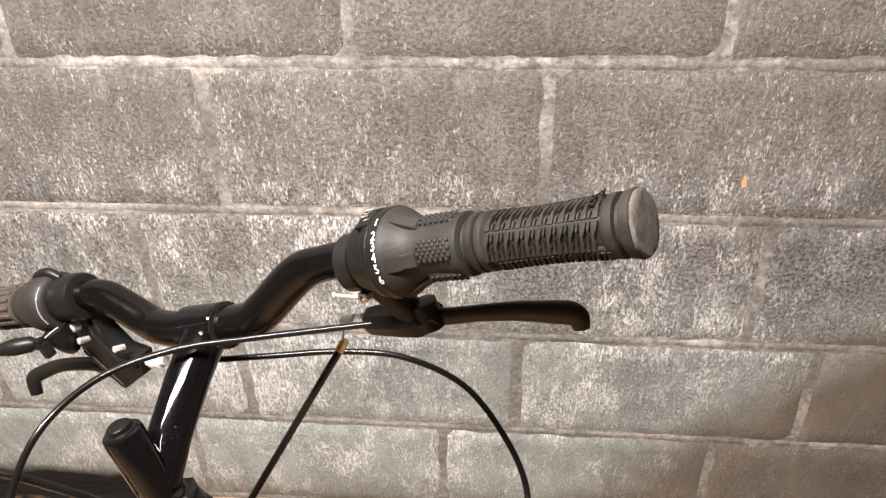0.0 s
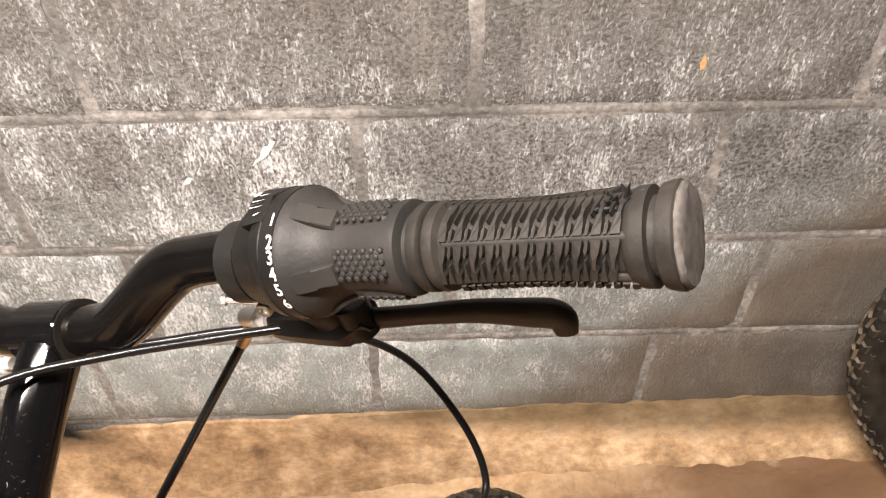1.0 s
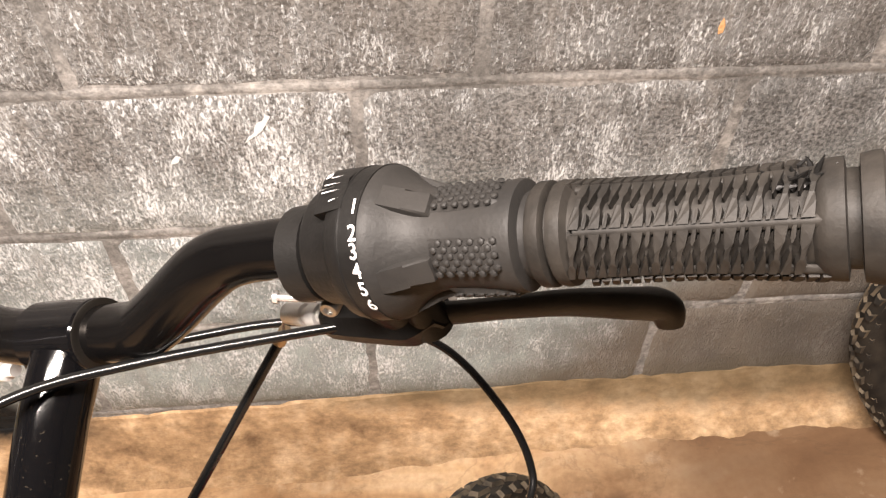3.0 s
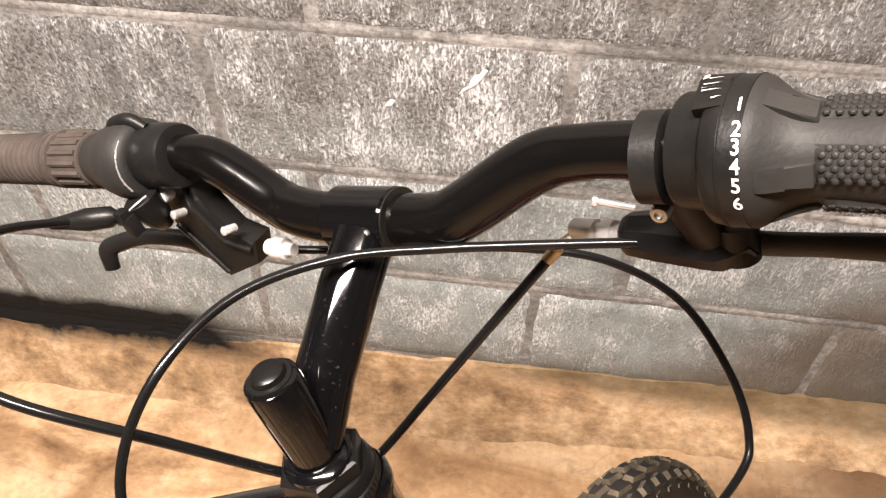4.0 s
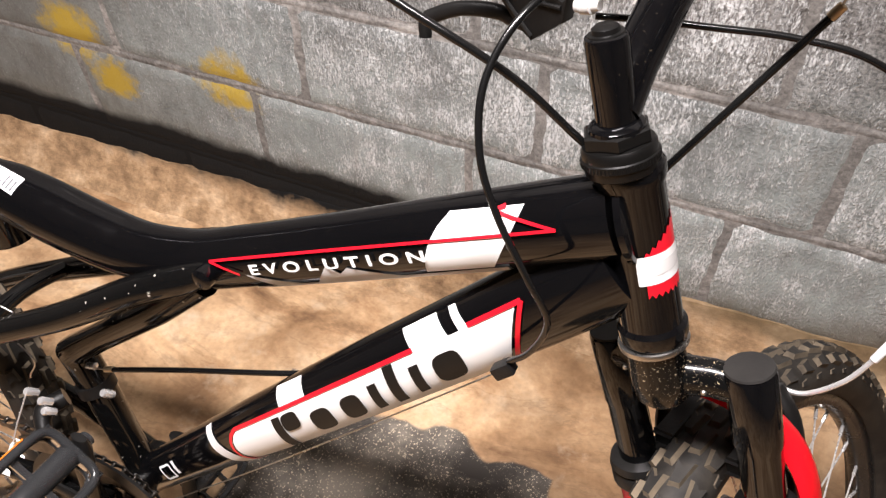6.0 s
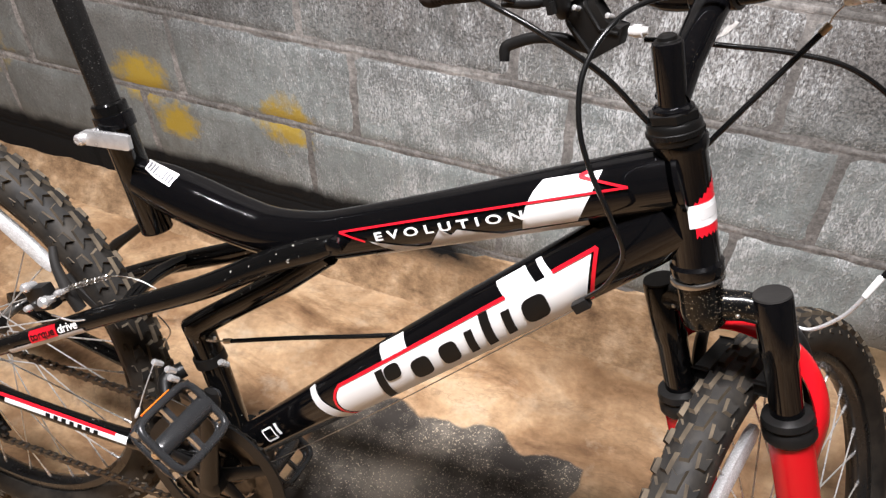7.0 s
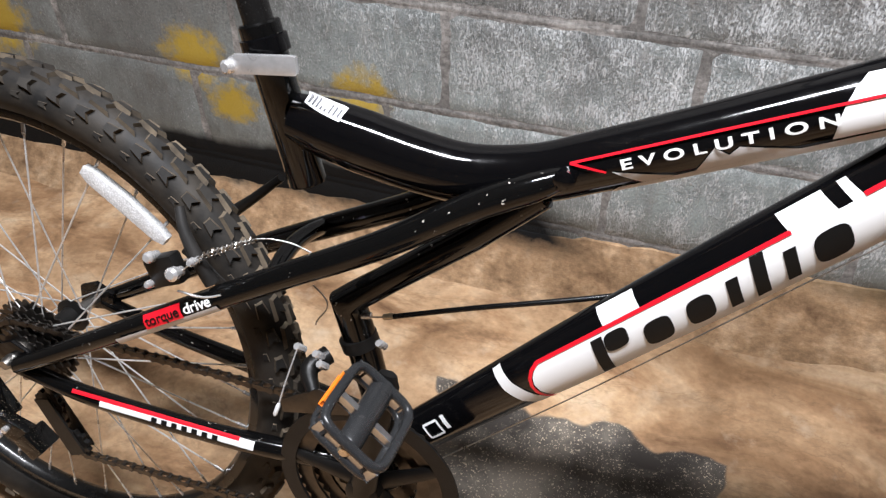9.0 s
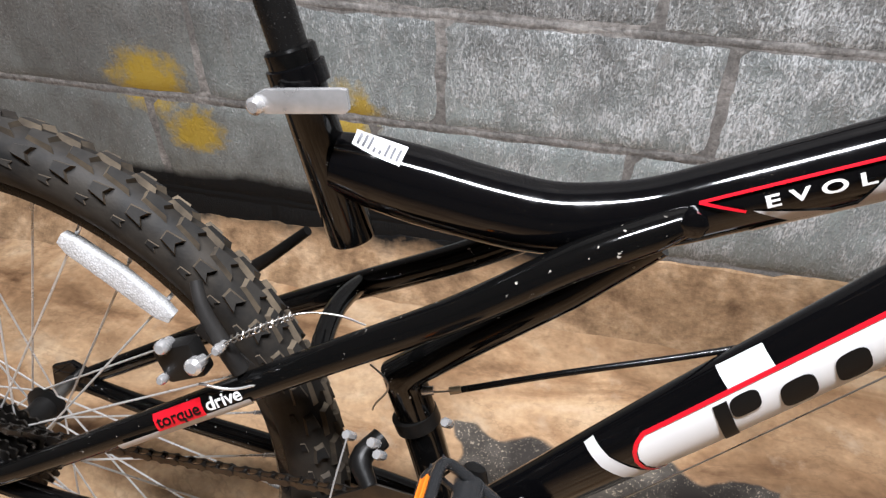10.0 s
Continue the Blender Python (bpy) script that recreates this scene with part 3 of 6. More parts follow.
# frame tubes: centre lines in the plane of the frame
TOP = [(-0.738, 0.660), (-0.708, 0.655), (-0.672, 0.648), (-0.615, 0.638), (-0.570, 0.636), (-0.515, 0.647), (-0.465, 0.667), (-0.380, 0.704), (-0.256, 0.760), (-0.195, 0.787)]
TOP_R = [0.0225, 0.0275, 0.0290, 0.028, 0.0265, 0.0255, 0.0255, 0.026, 0.0275, 0.028]
DOWN = [(-0.640, 0.298), (-0.560, 0.378), (-0.460, 0.478), (-0.340, 0.598), (-0.235, 0.703), (-0.185, 0.753)]
DOWN_R = [0.023, 0.0255, 0.0300, 0.0325, 0.0325, 0.031]


def in_plane(pts, w=0.0):
    return [(u, w, v) for u, v in pts]


bm = bmesh.new()
sweep(bm, smooth_path(in_plane(TOP), 6), TOP_R, 28, 0.92, (0, 1, 0))
top_tube = part("top_tube", bm, BLACK, bike, "curved glossy black top tube with decals")
bm = bmesh.new()
sweep(bm, smooth_path(in_plane(DOWN), 6), DOWN_R, 28, 0.70, (0, 1, 0))
down_tube = part("down_tube", bm, BLACK, bike, "thick glossy black down tube with a white panel")
bm = bmesh.new()
lathe(bm, HEAD - AXIS * 0.126, AXIS, [(0, 0.0215), (0.003, 0.0225), (0.010, 0.0225), (0.013, 0.0200), (0.111, 0.0198), (0.115, 0.0215), (0.122, 0.0215), (0.125, 0.0200)], 32)
head_tube = part("head_tube", bm, BLACK, bike, "black head tube with a red and white badge")
bm = bmesh.new()
sd = Vector((-0.0385, 0, 0.130)).normalized()
lathe(bm, (-0.7275, 0, 0.597), sd, [(0, 0.0165), (0.002, 0.0178), (0.128, 0.0178), (0.130, 0.0186), (0.148, 0.0186), (0.150, 0.0170)], 28)
seat_tube = part("seat_tube", bm, CHIPPED, bike, "short black seat tube, chipped at its lower end")
bm = bmesh.new()
lathe(bm, Vector((-0.7275, 0, 0.597)) + sd * 0.10, sd, [(0, 0.0130), (0.052, 0.0135), (0.40, 0.0135), (0.402, 0.012)], 24)
seat_post = part("seat_post", bm, paint("scraped_seat_post", (0.006, 0.0058, 0.0056), 0.20, 1.2, 0.0, 0.0, (0.22, 0.20, 0.18), 0.5), bike, "scratched black seat post")
# welds where the tubes meet
for c, ax, r in (((-0.188, 0, 0.789), Vector((0.9, 0, 0.42)), 0.030),):
    bm = bmesh.new()
    lathe(bm, Vector(c) - Vector(ax).normalized() * 0.004, ax, [(0, r - 0.004), (0.002, r), (0.006, r), (0.008, r - 0.004)], 24)
    part("weld", bm, BLACK, bike)
bm = bmesh.new()
lathe(bm, (-0.640, -0.036, 0.298), (0, 1, 0), [(0, 0.021), (0.003, 0.0235), (0.069, 0.0235), (0.072, 0.021)], 28)
part("bottom_bracket_shell", bm, BLACK_DIRTY, bike)


def lift(bm, line, radii, flat, gap=0.0006):
    """Wraps a flat shape in the frame's plane onto the near side of a tube."""
    pts = [Vector((u, 0, v)) for u, v in line]
    for vert in bm.verts:
        p = Vector((vert.co.x, 0, vert.co.z))
        best = None
        for i in range(len(pts) - 1):
            a, b = pts[i], pts[i + 1]
            t = min(max((p - a).dot(b - a) / (b - a).length_squared, 0), 1)
            d = (p - a.lerp(b, t)).length
            if best is None or d < best[0]:
                best = (d, radii[i] + (radii[i + 1] - radii[i]) * t)
        d, r = best
        x = min(d / (r + gap), 0.985)
        vert.co.y = -(r + gap) * flat * math.sqrt(1 - x * x) - gap


def strip_on(ob, name, shapes, along, origin, line, radii, flat, mat, label="", gap=0.0006, cuts=5):
    """Flat decals given in (along, across) pairs from origin, laid onto a tube."""
    t = Vector((along[0], 0, along[1])).normalized()
    nrm = Vector((-t.z, 0, t.x))
    bm = bmesh.new()
    for shape in shapes:
        vs = [bm.verts.new(Vector((origin[0], 0, origin[1])) + t * a + nrm * b) for a, b in shape]
        bm.faces.new(vs)
    bmesh.ops.triangulate(bm, faces=bm.faces)
    for _ in range(cuts):
        long = [e for e in bm.edges if e.calc_length() > 0.006]
        if not long:
            break
        bmesh.ops.subdivide_edges(bm, edges=long, cuts=1, use_grid_fill=False)
        bmesh.ops.triangulate(bm, faces=[f for f in bm.faces if len(f.verts) > 3])
    lift(bm, line, radii, flat, gap)
    return part(name, bm, mat, ob, label)


def band(pts, w):
    """A line of even width as a row of four-sided shapes."""
    out = []
    for (a, b), (c, d) in zip(pts, pts[1:]):
        q = Vector((c - a, d - b)).normalized() * (w / 2)
        out.append([(a - q.y, b + q.x), (a + q.y, b - q.x), (c + q.y, d - q.x), (c - q.y, d + q.x)])
    return out


def text_mesh(body, size, extrude=0.0, bold=0.02, spacing=1.0):
    cu = bpy.data.curves.new("text", "FONT")
    cu.body, cu.size, cu.align_x, cu.align_y = body, size, "CENTER", "CENTER"
    cu.extrude, cu.offset, cu.space_character = extrude, size * bold, spacing
    tmp = bpy.data.objects.new("text", cu)
    scene.collection.objects.link(tmp)
    me = bpy.data.meshes.new_from_object(tmp.evaluated_get(bpy.context.evaluated_depsgraph_get()))
    bpy.data.objects.remove(tmp)
    bpy.data.curves.remove(cu)
    return me


def text_on_tube(ob, name, body, size, centre, along, line, radii, flat, mat, stretch=1.0, gap=0.0010, label=""):
    t = Vector((along[0], 0, along[1])).normalized()
    nrm = Vector((-t.z, 0, t.x))
    me = text_mesh(body, size, 0.0, 0.026, 1.60)
    bm = bmesh.new()
    bm.from_mesh(me)
    bpy.data.meshes.remove(me)
    for v in bm.verts:
        v.co = Vector((centre[0], 0, centre[1])) + t * (v.co.x * stretch) + nrm * v.co.y
    for _ in range(3):
        long = [e for e in bm.edges if e.calc_length() > 0.005]
        if long:
            bmesh.ops.subdivide_edges(bm, edges=long, cuts=1)
            bmesh.ops.triangulate(bm, faces=[f for f in bm.faces if len(f.verts) > 3])
    lift(bm, line, radii, flat, gap)
    return part(name, bm, mat, ob, label)


# top tube decals: from the left red tip, along the tube
TA, TO = (0.918, 0.396), (-0.482, 0.660)
strip_on(top_tube, "white_flash", [[(0.184, -0.014), (0.234, -0.014), (0.246, 0.004), (0.264, 0.0255), (0.212, 0.0255), (0.203, 0.019), (0.196, 0.011), (0.190, 0.001)]], TA, TO, TOP, TOP_R, 0.92, WHITE, "white flash decal")
strip_on(top_tube, "silver_swoosh", [[(0.022, -0.0245), (0.030, -0.0190), (0.243, -0.0150), (0.240, -0.0245)], [(0.030, -0.0030), (0.076, -0.0180), (0.050, -0.0185)], [(0.090, -0.0178), (0.107, -0.0010), (0.116, -0.0090), (0.124, -0.0040), (0.164, -0.0165)]], TA, TO, TOP, TOP_R, 0.92, SILVER, "silver swoosh decal")
strip_on(top_tube, "red_line", band([(0.026, -0.002), (0.0, 0.011), (0.283, 0.011), (0.244, 0.0245), (0.252, 0.0262)], 0.0020), TA, TO, TOP, TOP_R, 0.92, REDDEC, "thin red pinstripe", 0.0012)
text_on_tube(top_tube, "lettering", "EVOLUTION", 0.0118, (-0.482 + 0.918 * 0.1145 - 0.396 * 0.001, 0.660 + 0.396 * 0.1145 + 0.918 * 0.001), TA, TOP, TOP_R, 0.92, NUMERAL, 1.63, 0.0016, "white capital lettering")
# down tube decals: from the middle of the tube
DA, DO = (0.7071, 0.7071), (-0.469, 0.469)
strip_on(down_tube, "white_panel", [[(-0.020, -0.0285), (0.294, -0.0285), (0.331, 0.0145), (-0.012, 0.0145), (-0.021, 0.0105), (-0.0275, 0.0045), (-0.031, -0.003), (-0.031, -0.012), (-0.027, -0.022)],
                                    [(0.061, 0.0145), (0.099, 0.0145), (0.099, 0.0305), (0.061, 0.0305)],
                                    [(0.232, 0.0145), (0.269, 0.0145), (0.265, 0.0300), (0.229, 0.0300)],
                                    [(0.280, 0.0145), (0.289, 0.0145), (0.284, 0.0300), (0.277, 0.0300)]], DA, DO, DOWN, DOWN_R, 0.70, WHITE, "white decal panel")
strip_on(down_tube, "red_line", band([(-0.023, -0.0285), (-0.0295, -0.021), (-0.0335, -0.012), (-0.0335, -0.003), (-0.030, 0.005), (-0.0235, 0.0115), (-0.014, 0.0158), (0.233, 0.016)], 0.0034) + band([(0.289, 0.016), (0.338, 0.0165), (0.302, -0.026)], 0.0034), DA, DO, DOWN, DOWN_R, 0.70, REDDEC, "red pinstripe round the panel", 0.0012)
strip_on(down_tube, "silver_arc", [[(-0.064, 0.026), (-0.054, 0.027), (-0.0500, 0.010), (-0.0420, -0.006), (-0.0370, -0.0150), (-0.0280, -0.0265), (-0.042, -0.0265), (-0.054, -0.014), (-0.0615, 0.006)]], DA, DO, DOWN, DOWN_R, 0.70, SILVER, "silver arc decal")


def slanted(a, b0, b1, w, lean=0.35):
    return [(a + lean * b0, b0), (a + w + lean * b0, b0), (a + w + lean * b1, b1), (a + lean * b1, b1)]


# the maker's word as plain slanted shapes
def rounded(a, b0, b1, w, lean=0.30, r=0.62):
    """A slanted slab with round corners."""
    out = []
    for k in range(20):
        ca, sa = math.cos(2 * math.pi * k / 20), math.sin(2 * math.pi * k / 20)
        b = (b0 + b1) / 2 + (b1 - b0) / 2 * math.copysign(abs(sa) ** r, sa)
        out.append((a + w / 2 + w / 2 * math.copysign(abs(ca) ** r, ca) + lean * b, b))
    return out


word = [slanted(0.0400, -0.0255, 0.0110, 0.0120, 0.30), rounded(0.0525, -0.0065, 0.0110, 0.0240), rounded(0.0900, -0.0200, 0.0035, 0.0275), rounded(0.1315, -0.0200, 0.0040, 0.0250),
        slanted(0.1695, -0.0200, 0.0050, 0.0105), slanted(0.1920, -0.0215, 0.0135, 0.0115), slanted(0.2180, -0.0200, 0.0055, 0.0105), rounded(0.2410, -0.0200, 0.0055, 0.0290)]
for shape in word:
    strip_on(down_tube, "logo_shape", [shape], DA, DO, DOWN, DOWN_R, 0.70, INK, "black slanted logo shape", 0.0012)

# badge on the head tube
bm = bmesh.new()
hx, hy = AHEAD0, Vector((0, -1, 0))


def head_skin(angle, h, r=0.0203):
    return HEAD + AXIS * h + hx * (r * math.cos(angle)) + hy * (r * math.sin(angle))


def badge(name, mat, a0, a1, low, high, r, label):
    bm = bmesh.new()
    cols = []
    for i in range(17):
        a = a0 + (a1 - a0) * i / 16
        cols.append((bm.verts.new(head_skin(a, low(i / 16), r)), bm.verts.new(head_skin(a, high(i / 16), r))))
    for p, q in zip(cols, cols[1:]):
        bm.faces.new((p[0], q[0], q[1], p[1]))
    return part(name, bm, mat, head_tube, label)


badge("badge", REDDEC, radians(-20), radians(75), lambda t: -0.086 + 0.003 * (round(t * 16) % 2), lambda t: -0.034 - 0.024 * t + 0.003 * (round(t * 16) % 2), 0.0203, "red toothed badge")
badge("badge_band", WHITE, radians(-25), radians(88), lambda t: -0.076, lambda t: -0.056, 0.0206, "white band with a grey slanted mark")
badge("badge_mark", SILVER, radians(0), radians(62), lambda t: -0.070, lambda t: -0.061, 0.0209, "")

# warranty sticker on the bend behind the seat tube
strip_on(top_tube, "sticker", [[(-0.008, 0.0195), (0.030, 0.0190), (0.031, 0.0282), (-0.008, 0.0282)]], (0.972, -0.236), (-0.720, 0.659), TOP, TOP_R, 0.92, WHITE, "white warning sticker")
strip_on(top_tube, "sticker_print", [[(-0.005 + 0.0044 * i, 0.0212), (-0.0030 + 0.0044 * i, 0.0212), (-0.0026 + 0.0044 * i, 0.0268), (-0.0046 + 0.0044 * i, 0.0268)] for i in range(8)], (0.972, -0.236), (-0.720, 0.659), TOP, TOP_R, 0.92, material("grey_print", 0.5, 0, (0.12, 0.12, 0.13))[0], "", 0.0010)
# small white mark near the bottom bracket
strip_on(down_tube, "small_mark", band([(-0.170, -0.006), (-0.152, -0.006), (-0.152, 0.010), (-0.170, 0.010), (-0.170, -0.006)], 0.0025) + band([(-0.143, -0.004), (-0.143, 0.012)], 0.005), DA, DO, DOWN, DOWN_R, 0.70, WHITE, "small white printed mark", 0.001)
# seat clamp with its quick-release lever
bm = bmesh.new()
lathe(bm, Vector((-0.7275, 0, 0.597)) + sd * 0.122, sd, [(0, 0.0186), (0.001, 0.0212), (0.015, 0.0212), (0.016, 0.0186)], 28)
seat_clamp = part("seat_clamp", bm, BLACK, bike, "black seat clamp collar")
bm = bmesh.new()
slab(bm, [(-0.040, -0.002), (-0.034, -0.0085), (0.024, -0.0085), (0.027, -0.006), (0.027, 0.0075), (0.022, 0.0085), (-0.032, 0.0085), (-0.040, 0.005)], (1, -0.05, 0.12), (-0.12, 0, 1), (0, 1, 0), (-0.744, -0.031, 0.7145), 0.006, 0.002)
part("clamp_lever", bm, metal_of("polished_steel", (0.86, 0.86, 0.86), 0.2, 0.7), seat_clamp, "bright quick-release lever")
bm = bmesh.new()
lathe(bm, (-0.783, -0.038, 0.708), (0.1, 1, 0), [(0, 0.004), (0.002, 0.0062), (0.010, 0.0062), (0.012, 0.0045), (0.016, 0.0062), (0.026, 0.0058), (0.055, 0.005)], 18)
part("clamp_nut", bm, CHROME, seat_clamp, "bright steel nut")

# ---------- swing arm ----------
STAY = [(-0.482, -0.019, 0.660), (-0.490, -0.022, 0.657), (-0.512, -0.028, 0.646), (-0.560, -0.036, 0.622), (-0.640, -0.046, 0.572), (-0.745, -0.058, 0.517), (-0.850, -0.070, 0.460), (-1.000, -0.076, 0.374), (-1.052, -0.077, 0.345)]
STAY_R = [0.0030, 0.0095, 0.0130, 0.0135, 0.013, 0.0125, 0.0115, 0.0105, 0.0095]
bm = bmesh.new()
sweep(bm, smooth_path(STAY, 5), STAY_R, 18)
stay_r = part("seat_stay", bm, CHIPPED, bike, "black seat stay with a red and white decal")
bm = bmesh.new()
sweep(bm, smooth_path([(u, -w + 0.002, v) for u, w, v in STAY], 5), STAY_R, 18)
part("seat_stay", bm, CHIPPED, bike)
bm = bmesh.new()
sweep(bm, smooth_path([(-0.738, -0.056, 0.524), (-0.742, -0.030, 0.528), (-0.744, 0, 0.530), (-0.742, 0.030, 0.528), (-0.738, 0.056, 0.524)], 5), 0.0085, 12)
part("stay_bridge", bm, CHIPPED, bike)
for sgn in (-1, 1):
    bm = bmesh.new()
    sweep(bm, smooth_path([(-1.060, 0.072 * sgn, 0.338), (-0.960, 0.068 * sgn, 0.318), (-0.820, 0.058 * sgn, 0.306), (-0.720, 0.045 * sgn, 0.300), (-0.650, 0.030 * sgn, 0.298)], 5), [0.009, 0.0105, 0.0115, 0.0125, 0.013], 16)
    cstay = part("chain_stay", bm, CHIPPED, bike, "black chain stay with a white decal" if sgn < 0 else "")
    if sgn < 0:
        chain_stay = cstay
bm = bmesh.new()
sweep(bm, [(-0.506, -0.010, 0.634), (-0.560, -0.010, 0.584), (-0.640, -0.006, 0.518), (-0.676, -0.004, 0.488), (-0.6855, -0.003, 0.4785), (-0.682, -0.003, 0.466), (-0.668, -0.002, 0.420), (-0.650, 0, 0.350), (-0.640, 0, 0.305)], [0.0135, 0.014, 0.0145, 0.0155, 0.0195, 0.0175, 0.0170, 0.0165, 0.0165], 24)
part("swing_arm_strut", bm, CHIPPED, bike, "bent black strut with dust and paint chips")
bm = bmesh.new()
lathe(bm, (-0.488, -0.036, 0.658), (0, 1, 0), [(0, 0.006), (0.002, 0.009), (0.070, 0.009), (0.072, 0.006)], 20)
part("pivot", bm, BLACK, bike)
for sgn in (-1, 1):
    bm = bmesh.new()
    slab(bm, [(-0.032, -0.020), (0.018, -0.012), (0.020, 0.012), (-0.004, 0.024), (-0.028, 0.014)], (1, 0, 0), (0, 0, 1), (0, 1, 0), (-1.060, 0.068 * sgn, 0.345), 0.006, 0.0015)
    part("dropout", bm, BLACK, bike)


def stay_plate(owner, name, a, b, h, lo, hi, mat, line, radius, label=""):
    """A small decal on the near side of a straight stretch of stay."""
    p, q = Vector(line[0]), Vector(line[1])
    t = (q - p).normalized()
    up = (Vector((0, 0, 1)) - t * t.z).normalized()
    out = t.cross(up)
    if out.y > 0:
        out = -out
    bm = bmesh.new()
    cols = []
    for i in range(9):
        c = p.lerp(q, a + (b - a) * i / 8)
        cols.append([bm.verts.new(c + up * ((radius + h) * math.sin(k)) + out * ((radius + h) * math.cos(k))) for k in (lo, lo + (hi - lo) / 3, lo + 2 * (hi - lo) / 3, hi)])
    for x, y in zip(cols, cols[1:]):
        for k in range(3):
            bm.faces.new((x[k], y[k], y[k + 1], x[k + 1]))
    return part(name, bm, mat, owner, label)


SEG = ((-0.905, -0.0735, 0.4285), (-0.745, -0.0590, 0.5168))
stay_plate(stay_r, "red_tab", 0.24, 0.50, 0.0012, -0.15, 0.95, REDDEC, SEG, 0.0132, "red tab")
stay_plate(stay_r, "silver_line", 0.0, 0.72, 0.0006, -0.65, -0.12, SILVER, SEG, 0.0132, "silver line")
SEG2 = ((-0.985, -0.0685, 0.321), (-0.770, -0.052, 0.303))
stay_plate(chain_stay, "white_tab", 0.16, 1.0, 0.0008, 0.08, 0.88, WHITE, SEG2, 0.0126, "white decal")
stay_plate(chain_stay, "red_line", 0.0, 0.92, 0.0012, 0.60, 0.92, REDDEC, SEG2, 0.0126, "red line")
for a in np.linspace(0.45, 0.78, 7):
    stay_plate(chain_stay, "logo_bar", a, a + 0.030, 0.0015, 0.10, 0.52, INK, SEG2, 0.0126)


def words_on_stay(owner, body, size, where, mat, slant=0.0):
    p, q = Vector(SEG[0]), Vector(SEG[1])
    t = (q - p).normalized()
    up = (Vector((0, 0, 1)) - t * t.z).normalized()
    out = t.cross(up)
    if out.y > 0:
        out = -out
    me = text_mesh(body, size)
    bm = bmesh.new()
    bm.from_mesh(me)
    bpy.data.meshes.remove(me)
    c = p.lerp(q, where)
    for v in bm.verts:
        k = v.co.y / 0.0148 + 0.36
        v.co = c + t * (v.co.x * 1.1) + up * (0.0148 * math.sin(k)) + out * (0.0149 * math.cos(k))
    part("lettering", bm, mat, owner, "small lettering")


words_on_stay(stay_r, "torque", 0.0140, 0.370, INK)
words_on_stay(stay_r, "drive", 0.0150, 0.610, NUMERAL)
# ---------- wheels ----------
def ring(bm, section, n=96):
    """Turns a closed section (radius, across) about local y."""
    rows = []
    for i in range(n):
        a = 2 * math.pi * i / n
        rows.append([bm.verts.new((r * math.cos(a), w, r * math.sin(a))) for r, w in section])
    k = len(section)
    for i in range(n):
        p, q = rows[i], rows[(i + 1) % n]
        for j in range(k):
            bm.faces.new((p[j], p[(j + 1) % k], q[(j + 1) % k], q[j]))
    return bm


TYRE_SECTION = [(0.302 + 0.0255 * math.cos(a), 0.0265 * math.sin(a)) for a in [2 * math.pi * k / 20 for k in range(20)]]
TYRE_SECTION = [(max(r, 0.281), w) for r, w in TYRE_SECTION]


def tread_mesh():
    """Blocks of the tread: two arrow rows, with shoulder lugs between."""
    bm = bmesh.new()
    rnd = random.Random(5)

    def lug(a, across, along, wide, tall, skew):
        c, s = math.cos(a), math.sin(a)
        k = across / 0.030
        cr = 0.302 + 0.0255 * math.cos(k)
        cw = 0.0265 * math.sin(k)
        rad = Vector((c, 0, s))
        side = Vector((0, 1, 0))
        nrm = (rad * math.cos(k) + side * math.sin(k)).normalized()
        tan = Vector((-s, 0, c))
        lat = nrm.cross(tan)
        base = rad * cr + side * cw - nrm * 0.0016
        lo, hi = [], []
        for x, y in ((-1, -1), (1, -0.62), (1, 0.62), (-1, 1), (-0.45, 0)):
            o = tan * (x * along + skew * y * wide) + lat * (y * wide)
            lo.append(bm.verts.new(base + o * 1.08))
            hi.append(bm.verts.new(base + o * 0.86 + nrm * tall))
        bm.faces.new(hi)
        for i in range(5):
            bm.faces.new((lo[i], lo[(i + 1) % 5], hi[(i + 1) % 5], hi[i])).material_index = 1

    count = 62
    for i in range(count):
        a = 2 * math.pi * i / count
        j = rnd.uniform(-0.004, 0.004)
        lug(a + j, 0.0080, 0.0118, 0.0072, 0.0056, 0.25)
        lug(a + math.pi / count + j, -0.0080, 0.0118, 0.0072, 0.0056, -0.25)
        lug(a + 0.02, 0.0262, 0.0080, 0.0066, 0.0060, 0.1)
        lug(a + math.pi / count + 0.02, -0.0262, 0.0080, 0.0066, 0.0060, -0.1)
        lug(a + 0.05, 0.0405, 0.0052, 0.0034, 0.0026, 0.0)
        lug(a + math.pi / count + 0.05, -0.0405, 0.0052, 0.0034, 0.0026, 0.0)
    me = finish(bm, "tread", KNOB, False)
    me.materials.append(DUSTY_SIDE)
    return me


def tube_mesh(section, name, mat):
    bm = bmesh.new()
    ring(bm, section)
    return finish(bm, name, mat)


TREAD = tread_mesh()
TYRE_ME = tube_mesh(TYRE_SECTION, "tyre", TYRE)
RIM_ME = tube_mesh([(0.2655, -0.006), (0.2640, 0), (0.2655, 0.006), (0.270, 0.0115), (0.284, 0.0135), (0.287, 0.0120), (0.283, 0.0105), (0.283, -0.0105), (0.287, -0.0120), (0.284, -0.0135), (0.270, -0.0115)], "rim", paint("black_rim", (0.012, 0.012, 0.012), 0.25, 0.5, 0.3))
bm = bmesh.new()
sweep(bm, [(0, 0, 0), (0, 0, 0.252)], 0.00105, 6)
SPOKE_ME = finish(bm, "spoke", metal_of("spoke_steel", (0.82, 0.80, 0.77), 0.28, 0.55))
bm = bmesh.new()
